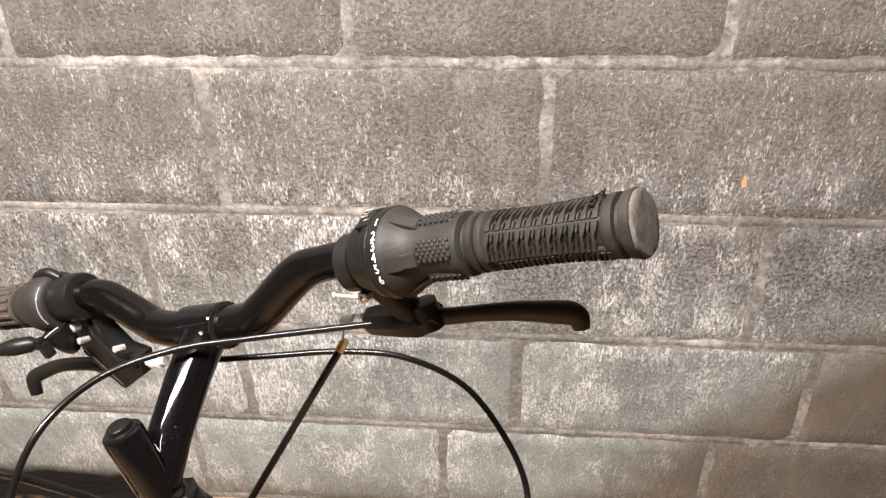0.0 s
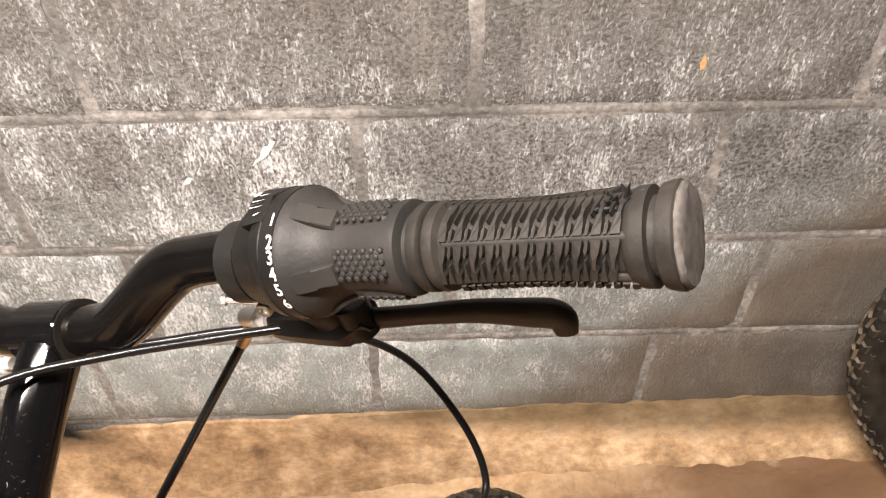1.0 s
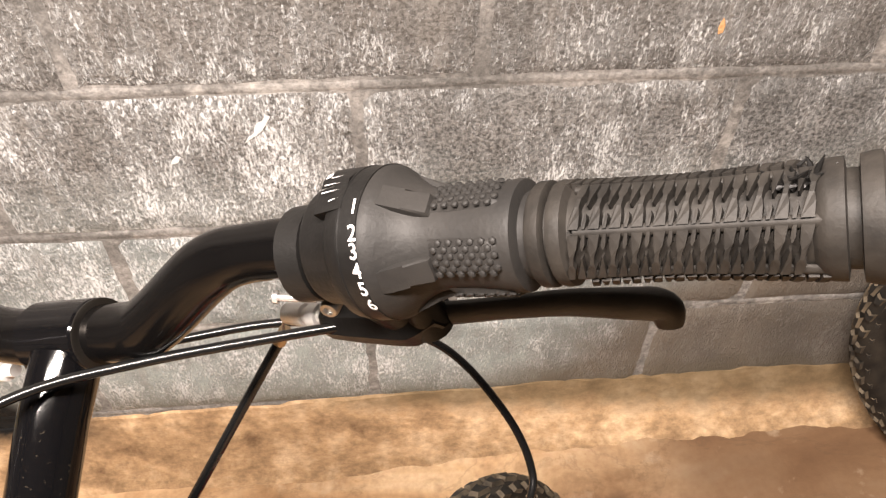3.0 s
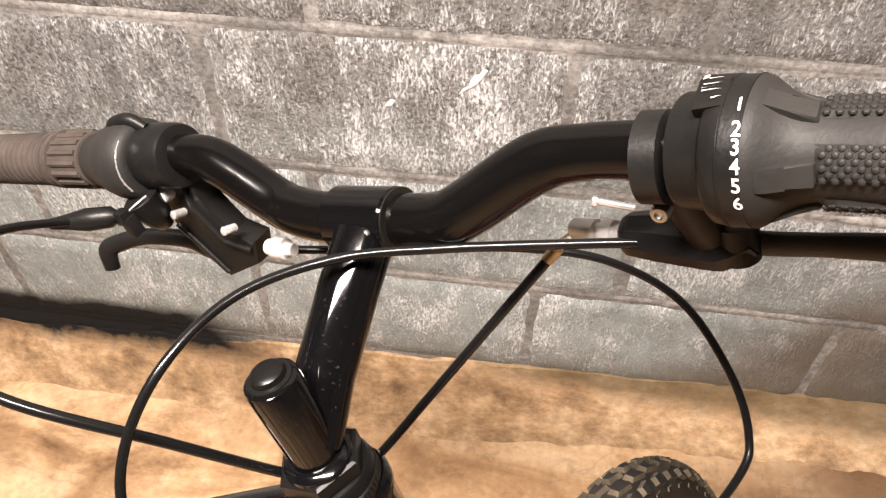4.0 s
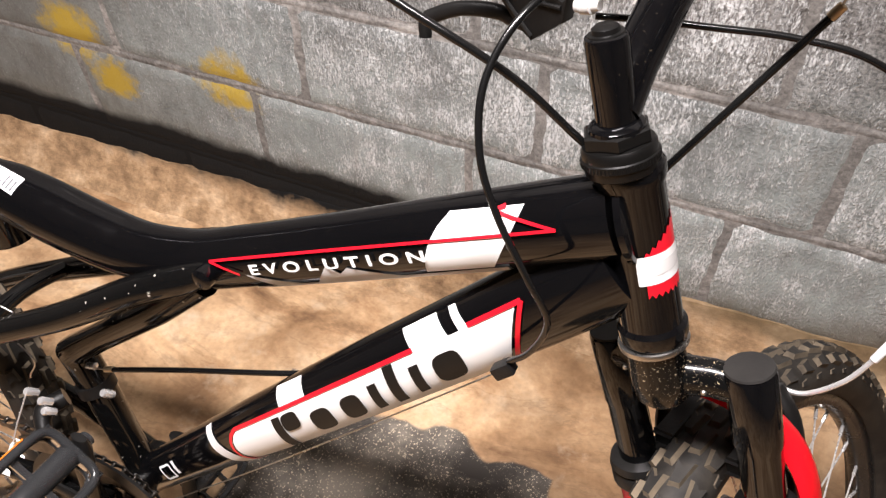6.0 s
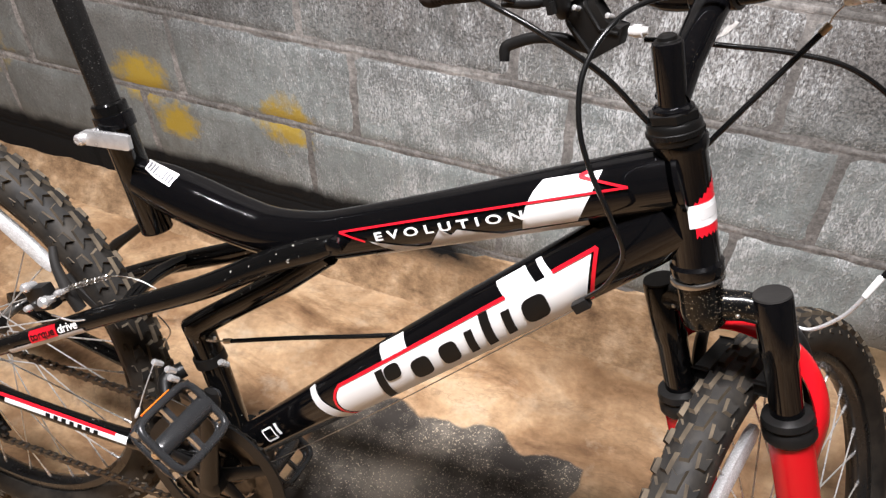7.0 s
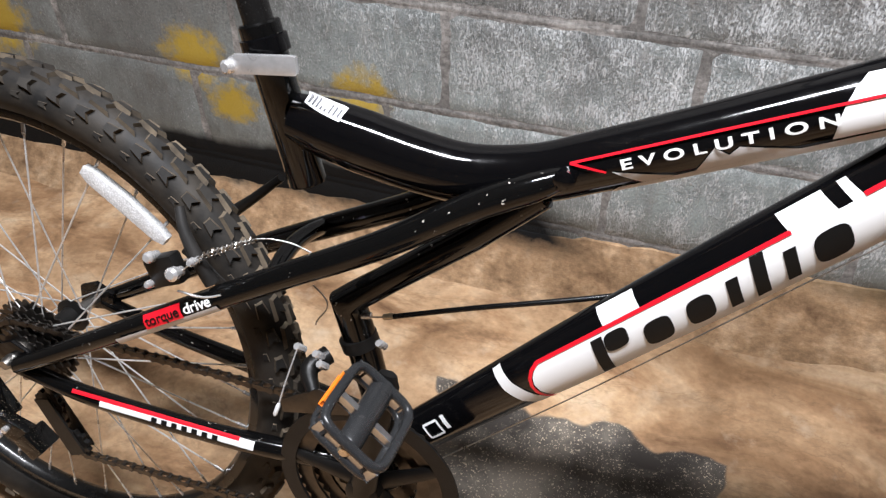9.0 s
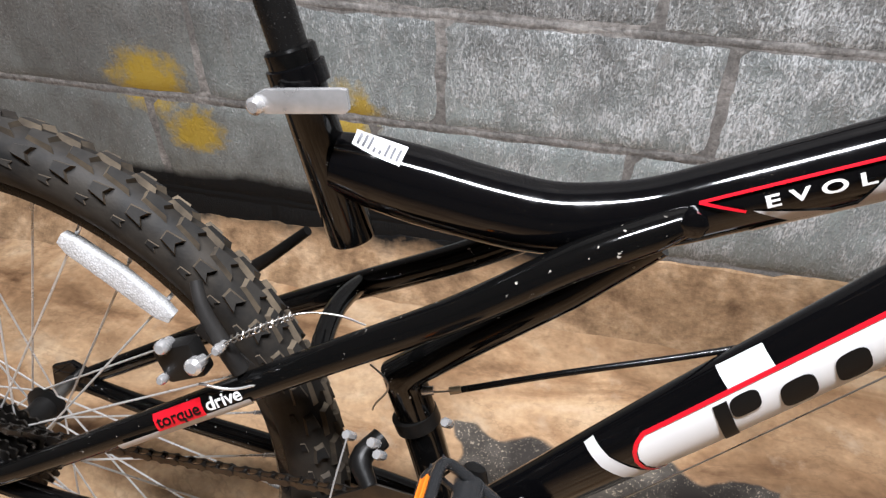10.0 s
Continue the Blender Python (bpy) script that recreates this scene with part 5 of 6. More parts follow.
part("lever_body", bm, PLASTIC, lever, "black plastic lever body")
bm = bmesh.new()
sweep(bm, [S(0.143, 0.090, 0.110), S(0.146, 0.094, 0.096), S(0.150, 0.102, 0.074)], [0.010, 0.0095, 0.009], 14)
part("lever_neck", bm, PLASTIC, lever)
bm = bmesh.new()
lathe(bm, S(0.160, 0.103, 0.080), -AXIS, [(0, 0.006), (0.001, 0.0082), (0.018, 0.0082), (0.019, 0.006)], 20)
part("pivot_barrel", bm, PLASTIC, lever)
bm = bmesh.new()
sweep(bm, smooth_path([S(0.156, 0.104, 0.068), S(0.172, 0.107, 0.0655), S(0.188, 0.109, 0.0645), S(0.210, 0.1130, 0.0615), S(0.232, 0.1150, 0.0575), S(0.2410, 0.1160, 0.0555), S(0.2448, 0.1160, 0.0525), S(0.2452, 0.1150, 0.0455)], 5), [0.0062, 0.0056, 0.0054, 0.0062, 0.0074, 0.0077, 0.0070, 0.0050], 16, 0.6, AHEAD)
part("lever_blade", bm, rubber("lever_metal", (0.026, 0.024, 0.0225), (0.044, 0.041, 0.038), 0.36, 30), lever, "dark metal blade with a hooked tip")
bm = bmesh.new()
lathe(bm, S(0.114, 0.1060, 0.0680), S(0.086, 0.1127, 0.0645) - S(0.114, 0.1060, 0.0680), [(0, 0.0036), (0.005, 0.0036), (0.0052, 0.0052), (0.0110, 0.0052), (0.0113, 0.0038), (0.0145, 0.0036), (0.0148, 0.0050), (0.0270, 0.0048), (0.0285, 0.0036)], 16)
part("barrel_adjuster", bm, ALLOY, lever, "bright barrel adjuster")
bm = bmesh.new()
lathe(bm, S(0.128, 0.090, 0.093), Vs(-1, -0.2, 0.35), [(0, 0.0015), (0.014, 0.0015), (0.0142, 0.0026), (0.016, 0.0026), (0.0162, 0.0016)], 10)
part("reach_screw", bm, CHROME, lever, "small bright screw")
bm = bmesh.new()
lathe(bm, S(0.142, 0.079, 0.099), -AHEAD, [(-0.008, 0.0036), (0.001, 0.0036), (0.002, 0.0030), (0.0021, 0.0018), (0.0008, 0.0016)], 14)
part("clamp_bolt", bm, STEEL, lever, "steel clamp bolt")

# ---------- left grip, shifter and lever ----------
LB = S(-0.124, 0.0855, 0.1205)
LA = Vs(-1, -0.032, 0.033).normalized()


def left_bar(s, a, r):
    return on_bar(s, a, r, LB, LA)


lgrip = new("grip")
lgrip.parent = bike
tagged(lgrip, "faded brownish ribbed rubber grip")
bm = bmesh.new()
prof = [(0.064, 0.0150), (0.0645, 0.0165), (0.094, 0.0160), (0.0945, 0.0178), (0.099, 0.0178), (0.0995, 0.0162), (0.101, 0.0162), (0.1015, 0.0176), (0.105, 0.0174)]
s = 0.107
while s < 0.184:
    prof += [(s, 0.0152), (s + 0.0012, 0.0163), (s + 0.0034, 0.0163), (s + 0.0044, 0.0152)]
    s += 0.0058
prof += [(0.190, 0.0176), (0.199, 0.0180), (0.203, 0.0172), (0.205, 0.013)]
lathe(bm, LB, LA, prof, 36)
part("grip_sleeve", bm, GRIP_OLD, lgrip, "faded ribbed sleeve")
for k in range(16):
    a = 2 * math.pi * k / 16
    bm = bmesh.new()
    sweep(bm, [left_bar(0.066, a, 0.0160), left_bar(0.092, a, 0.0158)], 0.0020, 6)
    part("flute", bm, GRIP_OLD, lgrip)
lshift = new("twist_shifter")
lshift.parent = bike
tagged(lshift, "dark rounded twist shifter")
bm = bmesh.new()
lathe(bm, LB, LA, [(0.019, 0.0175), (0.020, 0.0205), (0.023, 0.0228), (0.031, 0.0236), (0.038, 0.0226), (0.046, 0.0205), (0.054, 0.0172), (0.065, 0.0152)], 40)
part("housing", bm, GUN, lshift, "dark grey plastic housing")
bm = bmesh.new()
sweep(bm, smooth_path([left_bar(0.014, radians(100), 0.018), left_bar(0.022, radians(96), 0.0235), left_bar(0.034, radians(92), 0.0225), left_bar(0.046, radians(90), 0.015)], 4), [0.003, 0.004, 0.004, 0.002], 14)
part("indicator_hump", bm, PLASTIC, lshift)
bm = bmesh.new()
sweep(bm, smooth_path([left_bar(0.022, radians(-40), 0.022), left_bar(0.022, radians(-62), 0.030), left_bar(0.026, radians(-75), 0.037)], 4), [0.011, 0.009, 0.006], 14)
part("cable_exit", bm, PLASTIC, lshift)
bm = bmesh.new()
for i in range(6):
    sweep(bm, [left_bar(0.0205, radians(60 - 14 * i), 0.0212), left_bar(0.0205, radians(47 - 14 * i), 0.0212)], 0.0006, 5)
part("bright_seam", bm, CHROME, lshift, "bright bent wire seam")
llever = new("brake_lever")
llever.parent = bike
tagged(llever, "black brake lever with a bright adjuster")
bm = bmesh.new()
lathe(bm, S(-0.1175, 0.0875, 0.1215), -SIDE, [(0, 0.0125), (0.0015, 0.0168), (0.004, 0.0178), (0.025, 0.0186), (0.0265, 0.0180), (0.027, 0.0125)], 32)
part("lever_clamp", bm, PLASTIC, llever)
bm = bmesh.new()
slab(bm, [(-0.132, 0.112), (-0.120, 0.109), (-0.121, 0.091), (-0.111, 0.071), (-0.092, 0.068), (-0.100, 0.051), (-0.132, 0.039), (-0.142, 0.050), (-0.155, 0.074), (-0.156, 0.095)], SIDE, AXIS, AHEAD, S(0, 0.090, 0), 0.014, 0.003)
part("lever_body", bm, PLASTIC, llever, "black angular lever body")
bm = bmesh.new()
sweep(bm, [S(-0.126, 0.0825, 0.108), S(-0.128, 0.0825, 0.090), S(-0.117, 0.0825, 0.067), S(-0.098, 0.0825, 0.062)], 0.0019, 8)
sweep(bm, [S(-0.152, 0.0825, 0.078), S(-0.130, 0.0825, 0.043)], 0.0017, 8)
part("body_ridge", bm, PLASTIC, llever)
bm = bmesh.new()
sweep(bm, smooth_path([S(-0.126, 0.089, 0.045), S(-0.150, 0.090, 0.053), S(-0.1665, 0.090, 0.0600), S(-0.195, 0.083, 0.0655), S(-0.2180, 0.0765, 0.0635), S(-0.2275, 0.0725, 0.0600), S(-0.2295, 0.0690, 0.0475)], 5), [0.0050, 0.0062, 0.0064, 0.0060, 0.0062, 0.0062, 0.0052], 14, 0.7, AHEAD)
part("lever_blade", bm, PLASTIC, llever, "black blade with a hooked tip")
bm = bmesh.new()
lathe(bm, S(-0.087, 0.086, 0.0625), Vs(1, 0, -0.05), [(0, 0.0046), (0.004, 0.0046), (0.0045, 0.0060), (0.013, 0.0060), (0.0135, 0.0040), (0.019, 0.0034)], 16)
part("barrel_adjuster", bm, ALLOY, llever, "bright barrel adjuster")
bm = bmesh.new()
lathe(bm, S(-0.143, 0.0765, 0.102), -AHEAD, [(-0.010, 0.0060), (0.001, 0.0060), (0.002, 0.0052), (0.0021, 0.0032), (0.0005, 0.0030)], 18)
part("clamp_bolt", bm, ALLOY, llever, "steel clamp bolt")
for p in ((-0.134, 0.080, 0.089), (-0.101, 0.082, 0.078)):
    bm = bmesh.new()
    lathe(bm, S(*p), -AHEAD + AXIS * 0.4, [(0, 0.0026), (0.008, 0.0026), (0.0085, 0.0018)], 10)
    part("small_screw", bm, CHROME, llever)

# ---------- cables ----------
def cable(name, pts, r=0.0025, mat=CABLE, label=""):
    bm = bmesh.new()
    sweep(bm, smooth_path(pts, 10), r, 10)
    return part(name, bm, mat, bike, label)


cable("gear_cable", [S(0.1355, 0.1017, 0.0682), S(0.0967, 0.0885, 0.0747), S(0.0486, 0.0692, 0.0840), S(0.0110, 0.0443, 0.0950), S(-0.0141, 0.0084, 0.1016), S(-0.0244, -0.0312, 0.0953), S(-0.0353, -0.0602, 0.0699), S(-0.0356, -0.0765, 0.0357), S(-0.0309, -0.0800, 0.0), S(-0.0214, -0.0777, -0.0417), S(-0.0232, -0.0682, -0.0790), S(-0.0477, -0.0652, -0.1120), S(-0.0722, -0.0643, -0.1303)], 0.0022, CABLE, "black gear cable in a wide loop")
cable("brake_cable", [S(-0.0824, 0.0985, 0.0509), S(-0.0508, 0.1115, 0.0430), S(-0.0159, 0.1320, 0.0302), S(0.0251, 0.1569, 0.0142), S(0.0651, 0.1769, -0.0078), S(0.0975, 0.1900, -0.0461), S(0.1228, 0.1791, -0.0896), S(0.1327, 0.1646, -0.1248), S(0.1284, 0.1467, -0.1430), S(0.0925, 0.1168, -0.1967)], 0.0025, CABLE, "black front brake cable in an arc")
cable("rear_brake_cable", [S(0.0683, 0.1215, 0.0428), S(0.0440, 0.1070, 0.0198), S(0.0200, 0.0925, -0.0030), S(-0.0100, 0.0745, -0.0315), S(-0.0400, 0.0560, -0.0600), S(-0.0620, 0.0440, -0.0780), S(-0.1023, 0.0273, -0.0926)], 0.0027, CABLE, "loose black rear brake cable")
bm = bmesh.new()
lathe(bm, S(0.0640, 0.1195, 0.0388), S(0.0683, 0.1215, 0.0428) - S(0.0203, 0.1018, -0.0035), [(0, 0.0032), (0.009, 0.0032), (0.0095, 0.002)], 12)
part("cable_ferrule", bm, BRASS, bike, "brass cable ferrule")
cable("bare_wire", [S(0.0683, 0.1215, 0.0428), S(0.076, 0.118, 0.0535), S(0.088, 0.1125, 0.0635)], 0.0007, STEEL, "bare steel wire")
cable("shift_cable", [S(-0.1520, 0.0540, 0.1042), S(-0.1724, 0.0437, 0.1076), S(-0.1768, 0.0077, 0.1273), S(-0.1564, -0.0387, 0.1405), S(-0.1153, -0.0666, 0.1331), S(-0.0720, -0.0670, 0.1083), S(-0.0349, -0.0408, 0.0620), S(-0.0169, -0.0107, 0.0089), S(-0.0028, 0.0108, -0.0199), S(-0.0734, 0.0051, -0.0845)], 0.0025, CABLE, "black shift cable in a loop")
bm = bmesh.new()
lathe(bm, S(-0.1520, 0.0540, 0.1042), S(-0.1724, 0.0437, 0.1076) - S(-0.1520, 0.0540, 0.1042), [(0, 0.0030), (0.004, 0.0060), (0.018, 0.0066), (0.030, 0.0045), (0.040, 0.0032)], 16)
part("cable_boot", bm, PLASTIC, bike, "black rubber cable boot")
bm = bmesh.new()
block(bm, S(-0.1490, 0.0550, 0.1030), SIDE, AHEAD, AXIS, (0.0090, 0.0075, 0.0080), 0.0015)
block(bm, S(-0.1465, 0.0555, 0.0970), SIDE, AHEAD, AXIS, (0.0070, 0.0075, 0.0120), 0.0015)
part("cable_elbow", bm, PLASTIC, bike, "black plastic cable elbow")
cable("loose_wire", [S(-0.1470, 0.0560, 0.1045), S(-0.1420, 0.0610, 0.1070), S(-0.1400, 0.0680, 0.1080)], 0.0006, CHROME, "loose bright wire")
bm = bmesh.new()
block(bm, (-0.244, -0.030, 0.664), (0.7, 0, 0.7), (0, 1, 0), (-0.7, 0, 0.7), (0.016, 0.010, 0.010), 0.002)
part("cable_stop", bm, PLASTIC, bike)
cable("down_tube_wire", [(-0.246, -0.026, 0.658), (-0.44, -0.018, 0.452), (-0.62, -0.014, 0.272)], 0.0007, STEEL, "bare steel wire under the down tube")
cable("derailleur_cable", [(-0.664, -0.012, 0.470), (-0.640, -0.010, 0.475)], 0.0008, STEEL, "bare steel wire")
cable("derailleur_sheath", [(-0.642, -0.010, 0.4745), (-0.560, 0.000, 0.500), (-0.470, 0.010, 0.526), (-0.40, 0.018, 0.548)], 0.0027, CABLE, "straight black cable sheath")
bm = bmesh.new()
lathe(bm, (-0.645, -0.010, 0.4738), (0.08, 0.01, 0.025), [(0, 0.0033), (0.010, 0.0033), (0.0105, 0.002)], 12)
part("cable_ferrule", bm, BRASS, bike, "brass cable ferrule")

# ---------- drive train ----------
BB = Vector((-0.640, 0, 0.298))
crank = new("crankset")
crank.parent = bike
tagged(crank, "black crankset with triple chainrings")


def toothed(r, n, tooth=0.004):
    out = []
    for i in range(n):
        for k, q in ((0, r - tooth), (0.3, r), (0.55, r), (0.85, r - tooth)):
            a = 2 * math.pi * (i + k) / n
            out.append((q * math.cos(a), q * math.sin(a)))
    return out


def ring_plate(bm, outer, inner_r, w, thick, centre):
    k = len(outer)
    rows = []
    for y, pts in ((w - thick / 2, outer), (w + thick / 2, outer)):
        rows.append([bm.verts.new((centre.x + a, y, centre.z + b)) for a, b in pts])
    inn = []
    for y in (w - thick / 2, w + thick / 2):
        inn.append([bm.verts.new((centre.x + inner_r * a / math.hypot(a, b), y, centre.z + inner_r * b / math.hypot(a, b))) for a, b in outer])
    for i in range(k):
        j = (i + 1) % k
        bm.faces.new((rows[0][i], rows[0][j], rows[1][j], rows[1][i]))
        bm.faces.new((inn[0][j], inn[0][i], inn[1][i], inn[1][j]))
        bm.faces.new((rows[0][j], rows[0][i], inn[0][i], inn[0][j]))
        bm.faces.new((rows[1][i], rows[1][j], inn[1][j], inn[1][i]))


for r, n, w in ((0.086, 42, -0.052), (0.070, 34, -0.045), (0.050, 24, -0.038)):
    bm = bmesh.new()
    ring_plate(bm, toothed(r, n), r - 0.020, w, 0.003, BB)
    part("chainring", bm, CHAINMETAL, crank, "", False)
bm = bmesh.new()
ring_plate(bm, [(0.099 * math.cos(a), 0.099 * math.sin(a)) for a in np.linspace(0, 2 * math.pi, 64, False)], 0.082, -0.058, 0.003, BB)
part("chain_guard", bm, PLASTIC, crank, "black plastic chain guard")
bm = bmesh.new()
for k in range(5):
    a = 2 * math.pi * k / 5 + 0.5
    d = Vector((math.cos(a), 0, math.sin(a)))
    sweep(bm, [BB + Vector((0, -0.056, 0)), BB + d * 0.045 + Vector((0, -0.056, 0)), BB + d * 0.084 + Vector((0, -0.055, 0))], [0.012, 0.009, 0.007], 10, 0.5, (0, 1, 0))
lathe(bm, BB + Vector((0, -0.078, 0)), (0, 1, 0), [(0, 0.014), (0.003, 0.018), (0.024, 0.018), (0.028, 0.012)], 20)
part("spider", bm, PLASTIC, crank)
PED = Vector((-0.613, 0, 0.457))
bm = bmesh.new()
sweep(bm, [BB + Vector((0, -0.072, 0)), BB.lerp(PED, 0.5) + Vector((0, -0.078, 0)), PED + Vector((0, -0.084, 0)), PED + (PED - BB).normalized() * 0.012 + Vector((0, -0.084, 0))], [0.014, 0.0115, 0.013, 0.008], 14, 0.55, (0, 1, 0))
part("crank_arm", bm, PLASTIC, crank, "black crank arm")
OPP = BB * 2 - PED
bm = bmesh.new()
sweep(bm, [BB + Vector((0, 0.060, 0)), BB.lerp(OPP, 0.5) + Vector((0, 0.074, 0)), OPP + Vector((0, 0.084, 0))], [0.014, 0.0115, 0.012], 14, 0.55, (0, 1, 0))
part("crank_arm", bm, PLASTIC, crank)


def pedal(at, sgn, label):
    """A moulded cage pedal on its axle, which runs along local y."""
    p = new("pedal")
    p.parent = bike
    tagged(p, label)
    t = Vector((0.77, 0, -0.64)).normalized()
    n = Vector((0.64, 0, 0.77)).normalized()
    y = Vector((0, sgn, 0))
    c = at + y * 0.092
    bm = bmesh.new()
    rim = []
    for q in range(40):
        ang = 2 * math.pi * q / 40
        ca, sa = math.cos(ang), math.sin(ang)
        rim.append(c + t * (0.0335 * math.copysign(abs(ca) ** 0.35, ca)) + y * (0.042 + 0.040 * math.copysign(abs(sa) ** 0.35, sa)))
    for lift_by in (-0.0072, 0.0072):
        loop_pts = [p + n * lift_by for p in rim]
        sweep(bm, loop_pts + [loop_pts[0]], 0.0044, 10)
    for q in range(0, 40, 2):
        sweep(bm, [rim[q] - n * 0.0072, rim[q] + n * 0.0072], 0.0030, 6)
    for k in (-1, 1):
        block(bm, c + t * (0.0335 * k) + y * 0.042, t, y, n, (0.0030, 0.060, 0.015), 0.001)
    for yy, tl in ((0.003, 0.014), (0.042, 0.009), (0.081, 0.014)):
        block(bm, c + y * yy, t, y, n, (0.064, 0.0040, tl), 0.0012)
    part("cage", bm, SMOKE, p, "scuffed smoky black plastic cage")
    bm = bmesh.new()
    lathe(bm, at + y * 0.074, y, [(0, 0.0075), (0.016, 0.0075), (0.018, 0.012), (0.060, 0.0115), (0.094, 0.0110), (0.098, 0.0080)], 20)
    part("axle_barrel", bm, SMOKE, p)
    bm = bmesh.new()
    lathe(bm, at + y * 0.169, y, [(0, 0.0060), (0.006, 0.0060), (0.008, 0.0040)], 8)
    part("axle_nut", bm, BRASS, p, "brassy axle nut")
    for k in (-1,):
        bm = bmesh.new()
        block(bm, c + t * (0.0368 * k) + y * 0.042, t, y, n, (0.003, 0.038, 0.0065), 0.001)
        part("pedal_reflector", bm, AMBER, p, "amber reflector")
    return p


pedal(PED, -1, "smoky black plastic cage pedal with amber reflectors")
pedal(OPP, 1, "black plastic cage pedal on the wall side")
CASS = Vector((-1.066, 0, 0.345))
cass = new("cassette")
cass.parent = bike
tagged(cass, "dark oily rear cassette")
for k, (r, n) in enumerate(((0.056, 28), (0.050, 24), (0.044, 22), (0.039, 19), (0.034, 17), (0.030, 14))):
    bm = bmesh.new()
    ring_plate(bm, toothed(r, n, 0.0045), 0.016, -0.034 - 0.0052 * k, 0.002, CASS)
    part("sprocket", bm, CHAINMETAL, cass, "", False)
bm = bmesh.new()
lathe(bm, CASS + Vector((0, -0.085, 0)), (0, 1, 0), [(0, 0.0055), (0.006, 0.0075), (0.016, 0.0075), (0.018, 0.017), (0.055, 0.0175), (0.058, 0.012), (0.165, 0.0055)], 20)
part("axle", bm, STEEL, cass)

# chain: top run, round the ring, bottom run, jockey wheels, sprocket
J1, J2 = Vector((-1.050, -0.052, 0.272)), Vector((-1.022, -0.052, 0.218))
loop = []
for a in np.linspace(100, -100, 15):
    loop.append(BB + Vector((0.086 * math.cos(radians(a)), -0.050, 0.086 * math.sin(radians(a)))))
loop += [J2 + Vector((0.010, 0, -0.016)), J2 + Vector((-0.014, 0, -0.008)), J2.lerp(J1, 0.5) + Vector((0.004, 0, 0.002)), J1 + Vector((0.015, 0, 0.004))]
for a in np.linspace(-70, -280, 9):
    loop.append(CASS + Vector((0.040 * math.cos(radians(a)), -0.052, 0.040 * math.sin(radians(a)))))
loop.append(loop[0].copy())
seg, acc = [], 0.0
for p, q in zip(loop, loop[1:]):
    seg.append((acc, p, q))
    acc += (q - p).length
chain = new("chain")
chain.parent = bike
tagged(chain, "oily dark roller chain")
links = round(acc / 0.0127)
plates, rollers = bmesh.new(), bmesh.new()
for i in range(links):
    d = acc * i / links
    s0, p, q = [g for g in seg if g[0] <= d][-1]
    t = (q - p).normalized()
    c = p + t * (d - s0)
    n = Vector((0, 1, 0)).cross(t)
    off = 0.0036 if i % 2 else 0.0026
    for sg in (-1, 1):
        slab(plates, [(-0.0098, -0.0018), (-0.0068, -0.0042), (-0.002, -0.0026), (0.002, -0.0026), (0.0068, -0.0042), (0.0098, -0.0018), (0.0098, 0.0018), (0.0068, 0.0042), (0.002, 0.0026), (-0.002, 0.0026), (-0.0068, 0.0042), (-0.0098, 0.0018)], t, n, (0, 1, 0), c + Vector((0, off * sg, 0)), 0.0009)
    lathe(rollers, c + t * 0.00635 - Vector((0, 0.0042, 0)), (0, 1, 0), [(0, 0.0022), (0.0084, 0.0022)], 8)
tagged(part("chain_link", plates, CHAINMETAL, chain, "", False), kind="stuff")
tagged(part("chain_roller", rollers, CHAINMETAL, chain), kind="stuff")

rd = new("rear_derailleur")
rd.parent = bike
tagged(rd, "black rear derailleur below the cassette")
bm = bmesh.new()
block(bm, (-1.080, -0.090, 0.300), (0.5, 0, -0.86), (0, 1, 0), (0.86, 0, 0.5), (0.050, 0.018, 0.024), 0.004)
block(bm, (-1.062, -0.100, 0.274), (0.9, 0.1, -0.43), (0, 1, 0), (0.43, 0, 0.9), (0.054, 0.016, 0.026), 0.004)
block(bm, (-1.034, -0.094, 0.254), (0.7, 0, -0.7), (0, 1, 0), (0.7, 0, 0.7), (0.030, 0.030, 0.024), 0.004)
part("parallelogram", bm, BLACK_DIRTY, rd, "black derailleur body with a white mark")
for w in (-0.060, -0.044):
    bm = bmesh.new()
    slab(bm, [(-0.012, 0.040), (0.010, 0.042), (0.014, -0.038), (-0.010, -0.044)], (0.98, 0, 0.2), (-0.42, 0, 0.91), (0, 1, 0), (-1.035, w, 0.245), 0.0024)
    part("cage_plate", bm, PLASTIC, rd)
for j in (J1, J2):
    bm = bmesh.new()
    ring_plate(bm, toothed(0.019, 10, 0.004), 0.005, -0.052, 0.006, Vector((j.x, 0, j.z)))
    part("jockey_wheel", bm, PLASTIC, rd, "", False)
for p in ((-1.088, -0.104, 0.296), (-1.058, -0.110, 0.276), (-1.036, -0.102, 0.256), (-1.072, -0.107, 0.262)):
    bm = bmesh.new()
    lathe(bm, p, (0, -1, 0), [(-0.004, 0.004), (0.003, 0.004), (0.004, 0.003)], 10)
    part("bolt", bm, CHROME, rd, "bright bolt")

fd = new("front_derailleur")
fd.parent = bike
tagged(fd, "dark front derailleur on the strut")
bm = bmesh.new()
lathe(bm, (-0.6765, -0.002, 0.440), (0.016, 0, -0.042), [(0, 0.0178), (0.001, 0.0200), (0.014, 0.0200), (0.015, 0.0178)], 24)
part("band_clamp", bm, PLASTIC, fd)
bm = bmesh.new()
slab(bm, [(-0.040, -0.030), (0.030, -0.004), (0.034, 0.014), (-0.004, 0.016), (-0.044, -0.014)], (0.95, 0, -0.1), (0.1, 0, 0.95), (0, 1, 0), (-0.690, -0.060, 0.392), 0.002, 0.0006)
part("cage_plate", bm, CHAINMETAL, fd)
bm = bmesh.new()
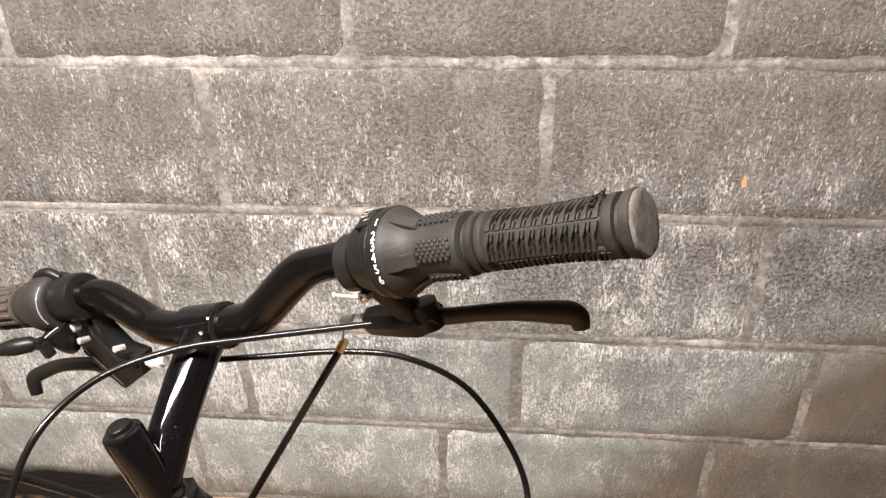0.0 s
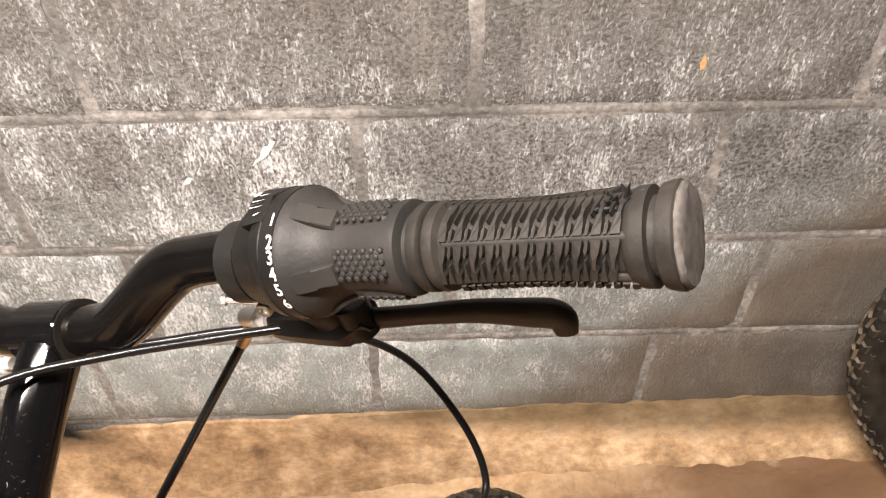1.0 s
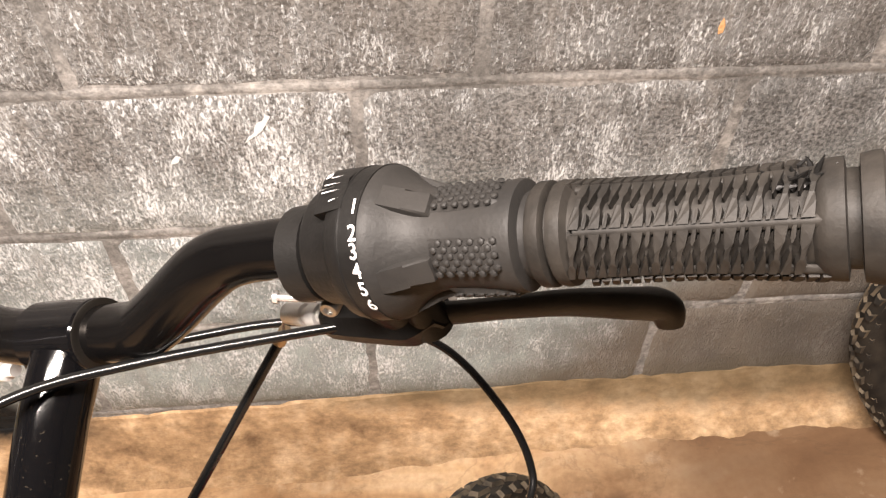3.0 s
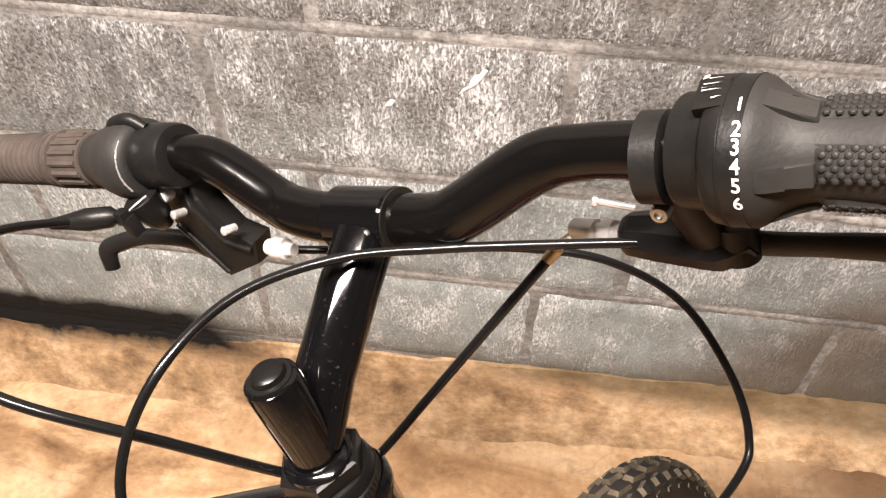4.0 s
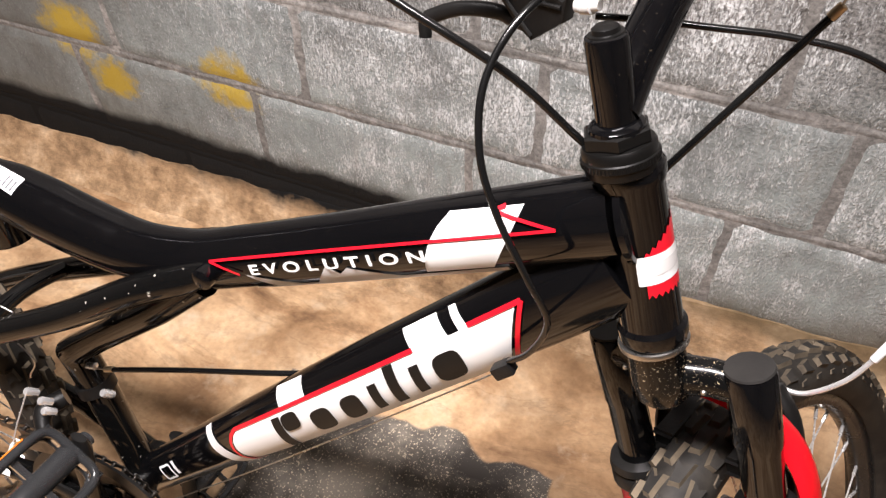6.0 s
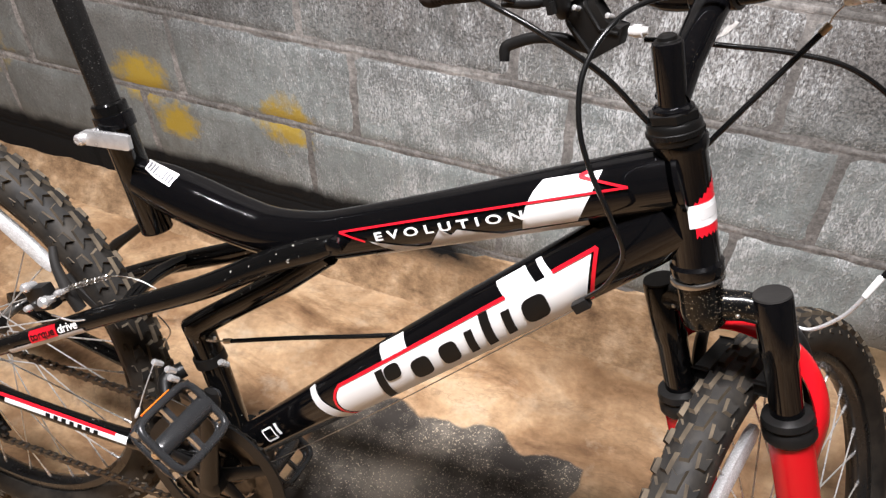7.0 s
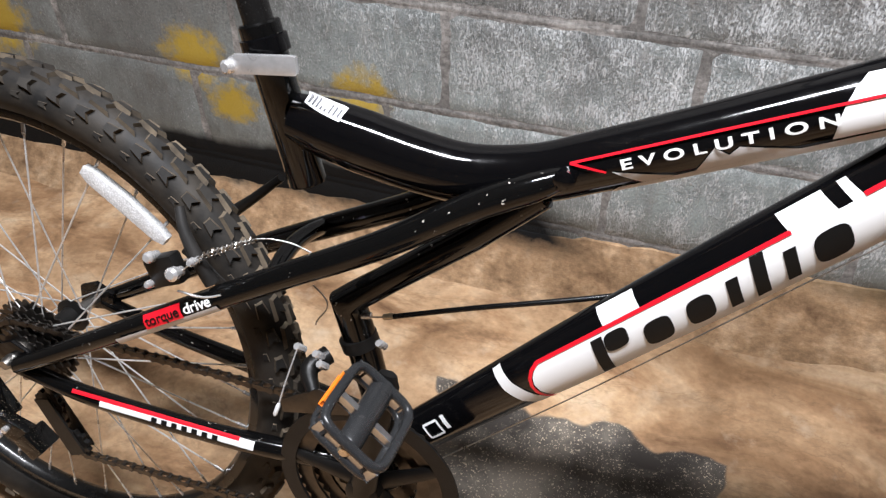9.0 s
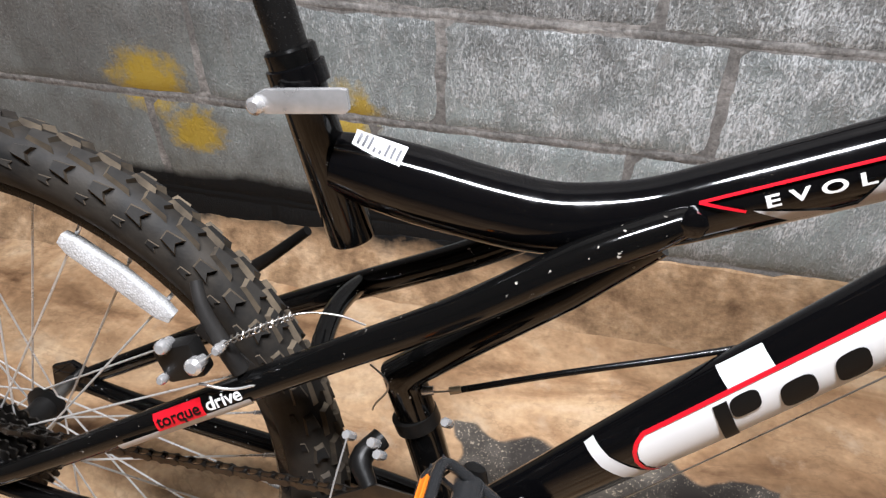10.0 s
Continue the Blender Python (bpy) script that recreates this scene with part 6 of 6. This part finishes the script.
sweep(bm, smooth_path([(-0.700, -0.020, 0.420), (-0.712, -0.040, 0.412), (-0.700, -0.056, 0.398)], 4), [0.010, 0.010, 0.007], 12)
part("linkage", bm, PLASTIC, fd)
for p in ((-0.722, -0.040, 0.436), (-0.700, -0.044, 0.436), (-0.694, -0.048, 0.428), (-0.645, -0.016, 0.445)):
    bm = bmesh.new()
    lathe(bm, p, (-0.2, -0.6, 0.6), [(-0.008, 0.0040), (0.004, 0.0045), (0.006, 0.0035)], 8)
    part("bolt", bm, CHROME, fd, "bright bolt")
cable("front_derailleur_wire", [(-0.722, -0.046, 0.437), (-0.728, -0.062, 0.405), (-0.732, -0.072, 0.380)], 0.0009, CHROME, "loose bright wire end")
bm = bmesh.new()
lathe(bm, (-0.731, -0.070, 0.386), (-0.1, -0.25, -0.5), [(0, 0.0014), (0.003, 0.0024), (0.012, 0.0024), (0.014, 0.001)], 10)
part("wire_cap", bm, REFLECT, bike, "pale crimped wire cap")
bm = bmesh.new()
lathe(bm, (-0.668, -0.010, 0.4692), (0.05, 0.004, 0.012), [(0, 0.0038), (0.010, 0.0038), (0.0105, 0.002)], 10)
part("wire_stop", bm, CHROME, bike, "small steel cable stop")

# rear brake on the stays
rb = new("rear_brake")
rb.parent = bike
tagged(rb, "unhooked rear rim brake with bright bolts")
for sgn in (-1, 1):
    bm = bmesh.new()
    sweep(bm, smooth_path([(-0.800, -0.062, 0.505), (-0.812, -0.064, 0.530), (-0.826, -0.060, 0.555), (-0.834, -0.052, 0.574)] if sgn < 0 else [(-0.868, 0.060, 0.495), (-0.850, 0.058, 0.515), (-0.820, 0.054, 0.540), (-0.784, 0.050, 0.572)], 4), [0.0075, 0.0070, 0.0055, 0.0045], 12)
    part("brake_arm", bm, GUN if sgn < 0 else PLASTIC, rb)
bm = bmesh.new()
block(bm, (-0.826, -0.030, 0.500), (0.8, 0, -0.6), (0, 1, 0), (0.6, 0, 0.8), (0.058, 0.010, 0.012), 0.003)
part("brake_pad", bm, GUN, rb, "grey brake pad")
for p, r in (((-0.847, -0.086, 0.535), 0.0055), ((-0.822, -0.088, 0.524), 0.0068), ((-0.806, -0.080, 0.536), 0.0042), ((-0.851, -0.086, 0.505), 0.0040)):
    bm = bmesh.new()
    lathe(bm, p, (0.1, -1, 0.3), [(-0.012, r * 0.8), (-0.004, r * 0.8), (-0.003, r), (0.004, r), (0.007, r * 0.6)], 14)
    part("bolt", bm, CHROME, rb, "bright brake bolt")
bm = bmesh.new()
block(bm, (-0.838, -0.076, 0.519), (1, 0, 0.4), (0, 1, 0), (-0.4, 0, 1), (0.034, 0.016, 0.030), 0.004)
part("cantilever_body", bm, PLASTIC, rb)
cable("return_spring", [(-0.826, -0.080, 0.500), (-0.800, -0.076, 0.497), (-0.772, -0.070, 0.506)], 0.0012, CHROME, "bent spring wire")
helix = [Vector((-0.800, -0.072, 0.540)).lerp(Vector((-0.758, -0.052, 0.556)), i / 80) + Vector((0, 0.0032 * math.cos(i * 0.85), 0.0032 * math.sin(i * 0.85))) for i in range(81)]
bm = bmesh.new()
sweep(bm, helix, 0.0007, 5)
part("cable_spring", bm, STEEL, rb, "small coil spring")
cable("brake_wire", [(-0.822, -0.080, 0.520), (-0.800, -0.072, 0.540), (-0.758, -0.052, 0.556), (-0.728, -0.044, 0.556), (-0.706, -0.040, 0.548)], 0.0008, STEEL, "frayed steel brake wire")
bm = bmesh.new()
sweep(bm, [Vector((-0.700, -0.050, 0.520)) + Vector((0.010 * math.sin(k * 0.4) + 0.0010 * k, 0, -0.0040 * k)) for k in range(12)], 0.0008, 6)
part("dangling_wire", bm, STEEL, bike, "thin dangling wire")

# ---------- the second bicycle's wheel ----------
other = new("bicycle")
other.location = (0.856, 0.624, 0)
tagged(other, "second bicycle of which one knobbly wheel stands by the wall", "bicycle")
wheel(other, "front_wheel", pose(0, 0.01, 0.380, -2, 0, -26), "knobbly wheel close to the wall")

# ---------- the blocks of the wall, last ----------
serial = 0
for row, ((z0, z1), x0) in enumerate(zip(COURSES, SHIFT)):
    first = math.floor((-2.4 - x0) / PITCH)
    for i in range(first, first + (9 if row < 7 else 9)):
        xa, xb = x0 + i * PITCH, x0 + (i + 1) * PITCH
        near = row < 7 and xb > -1.9 and xa < 0.95
        serial += 1
        ob = part("block", block_mesh(PITCH - 0.0112, z1 - z0 - 0.0135, serial * 3.7, near), None, north)
        ob.location = ((xa + xb) / 2, 0.0015 * noise.noise((serial * 1.3, 0, 0)), (z0 + z1) / 2)
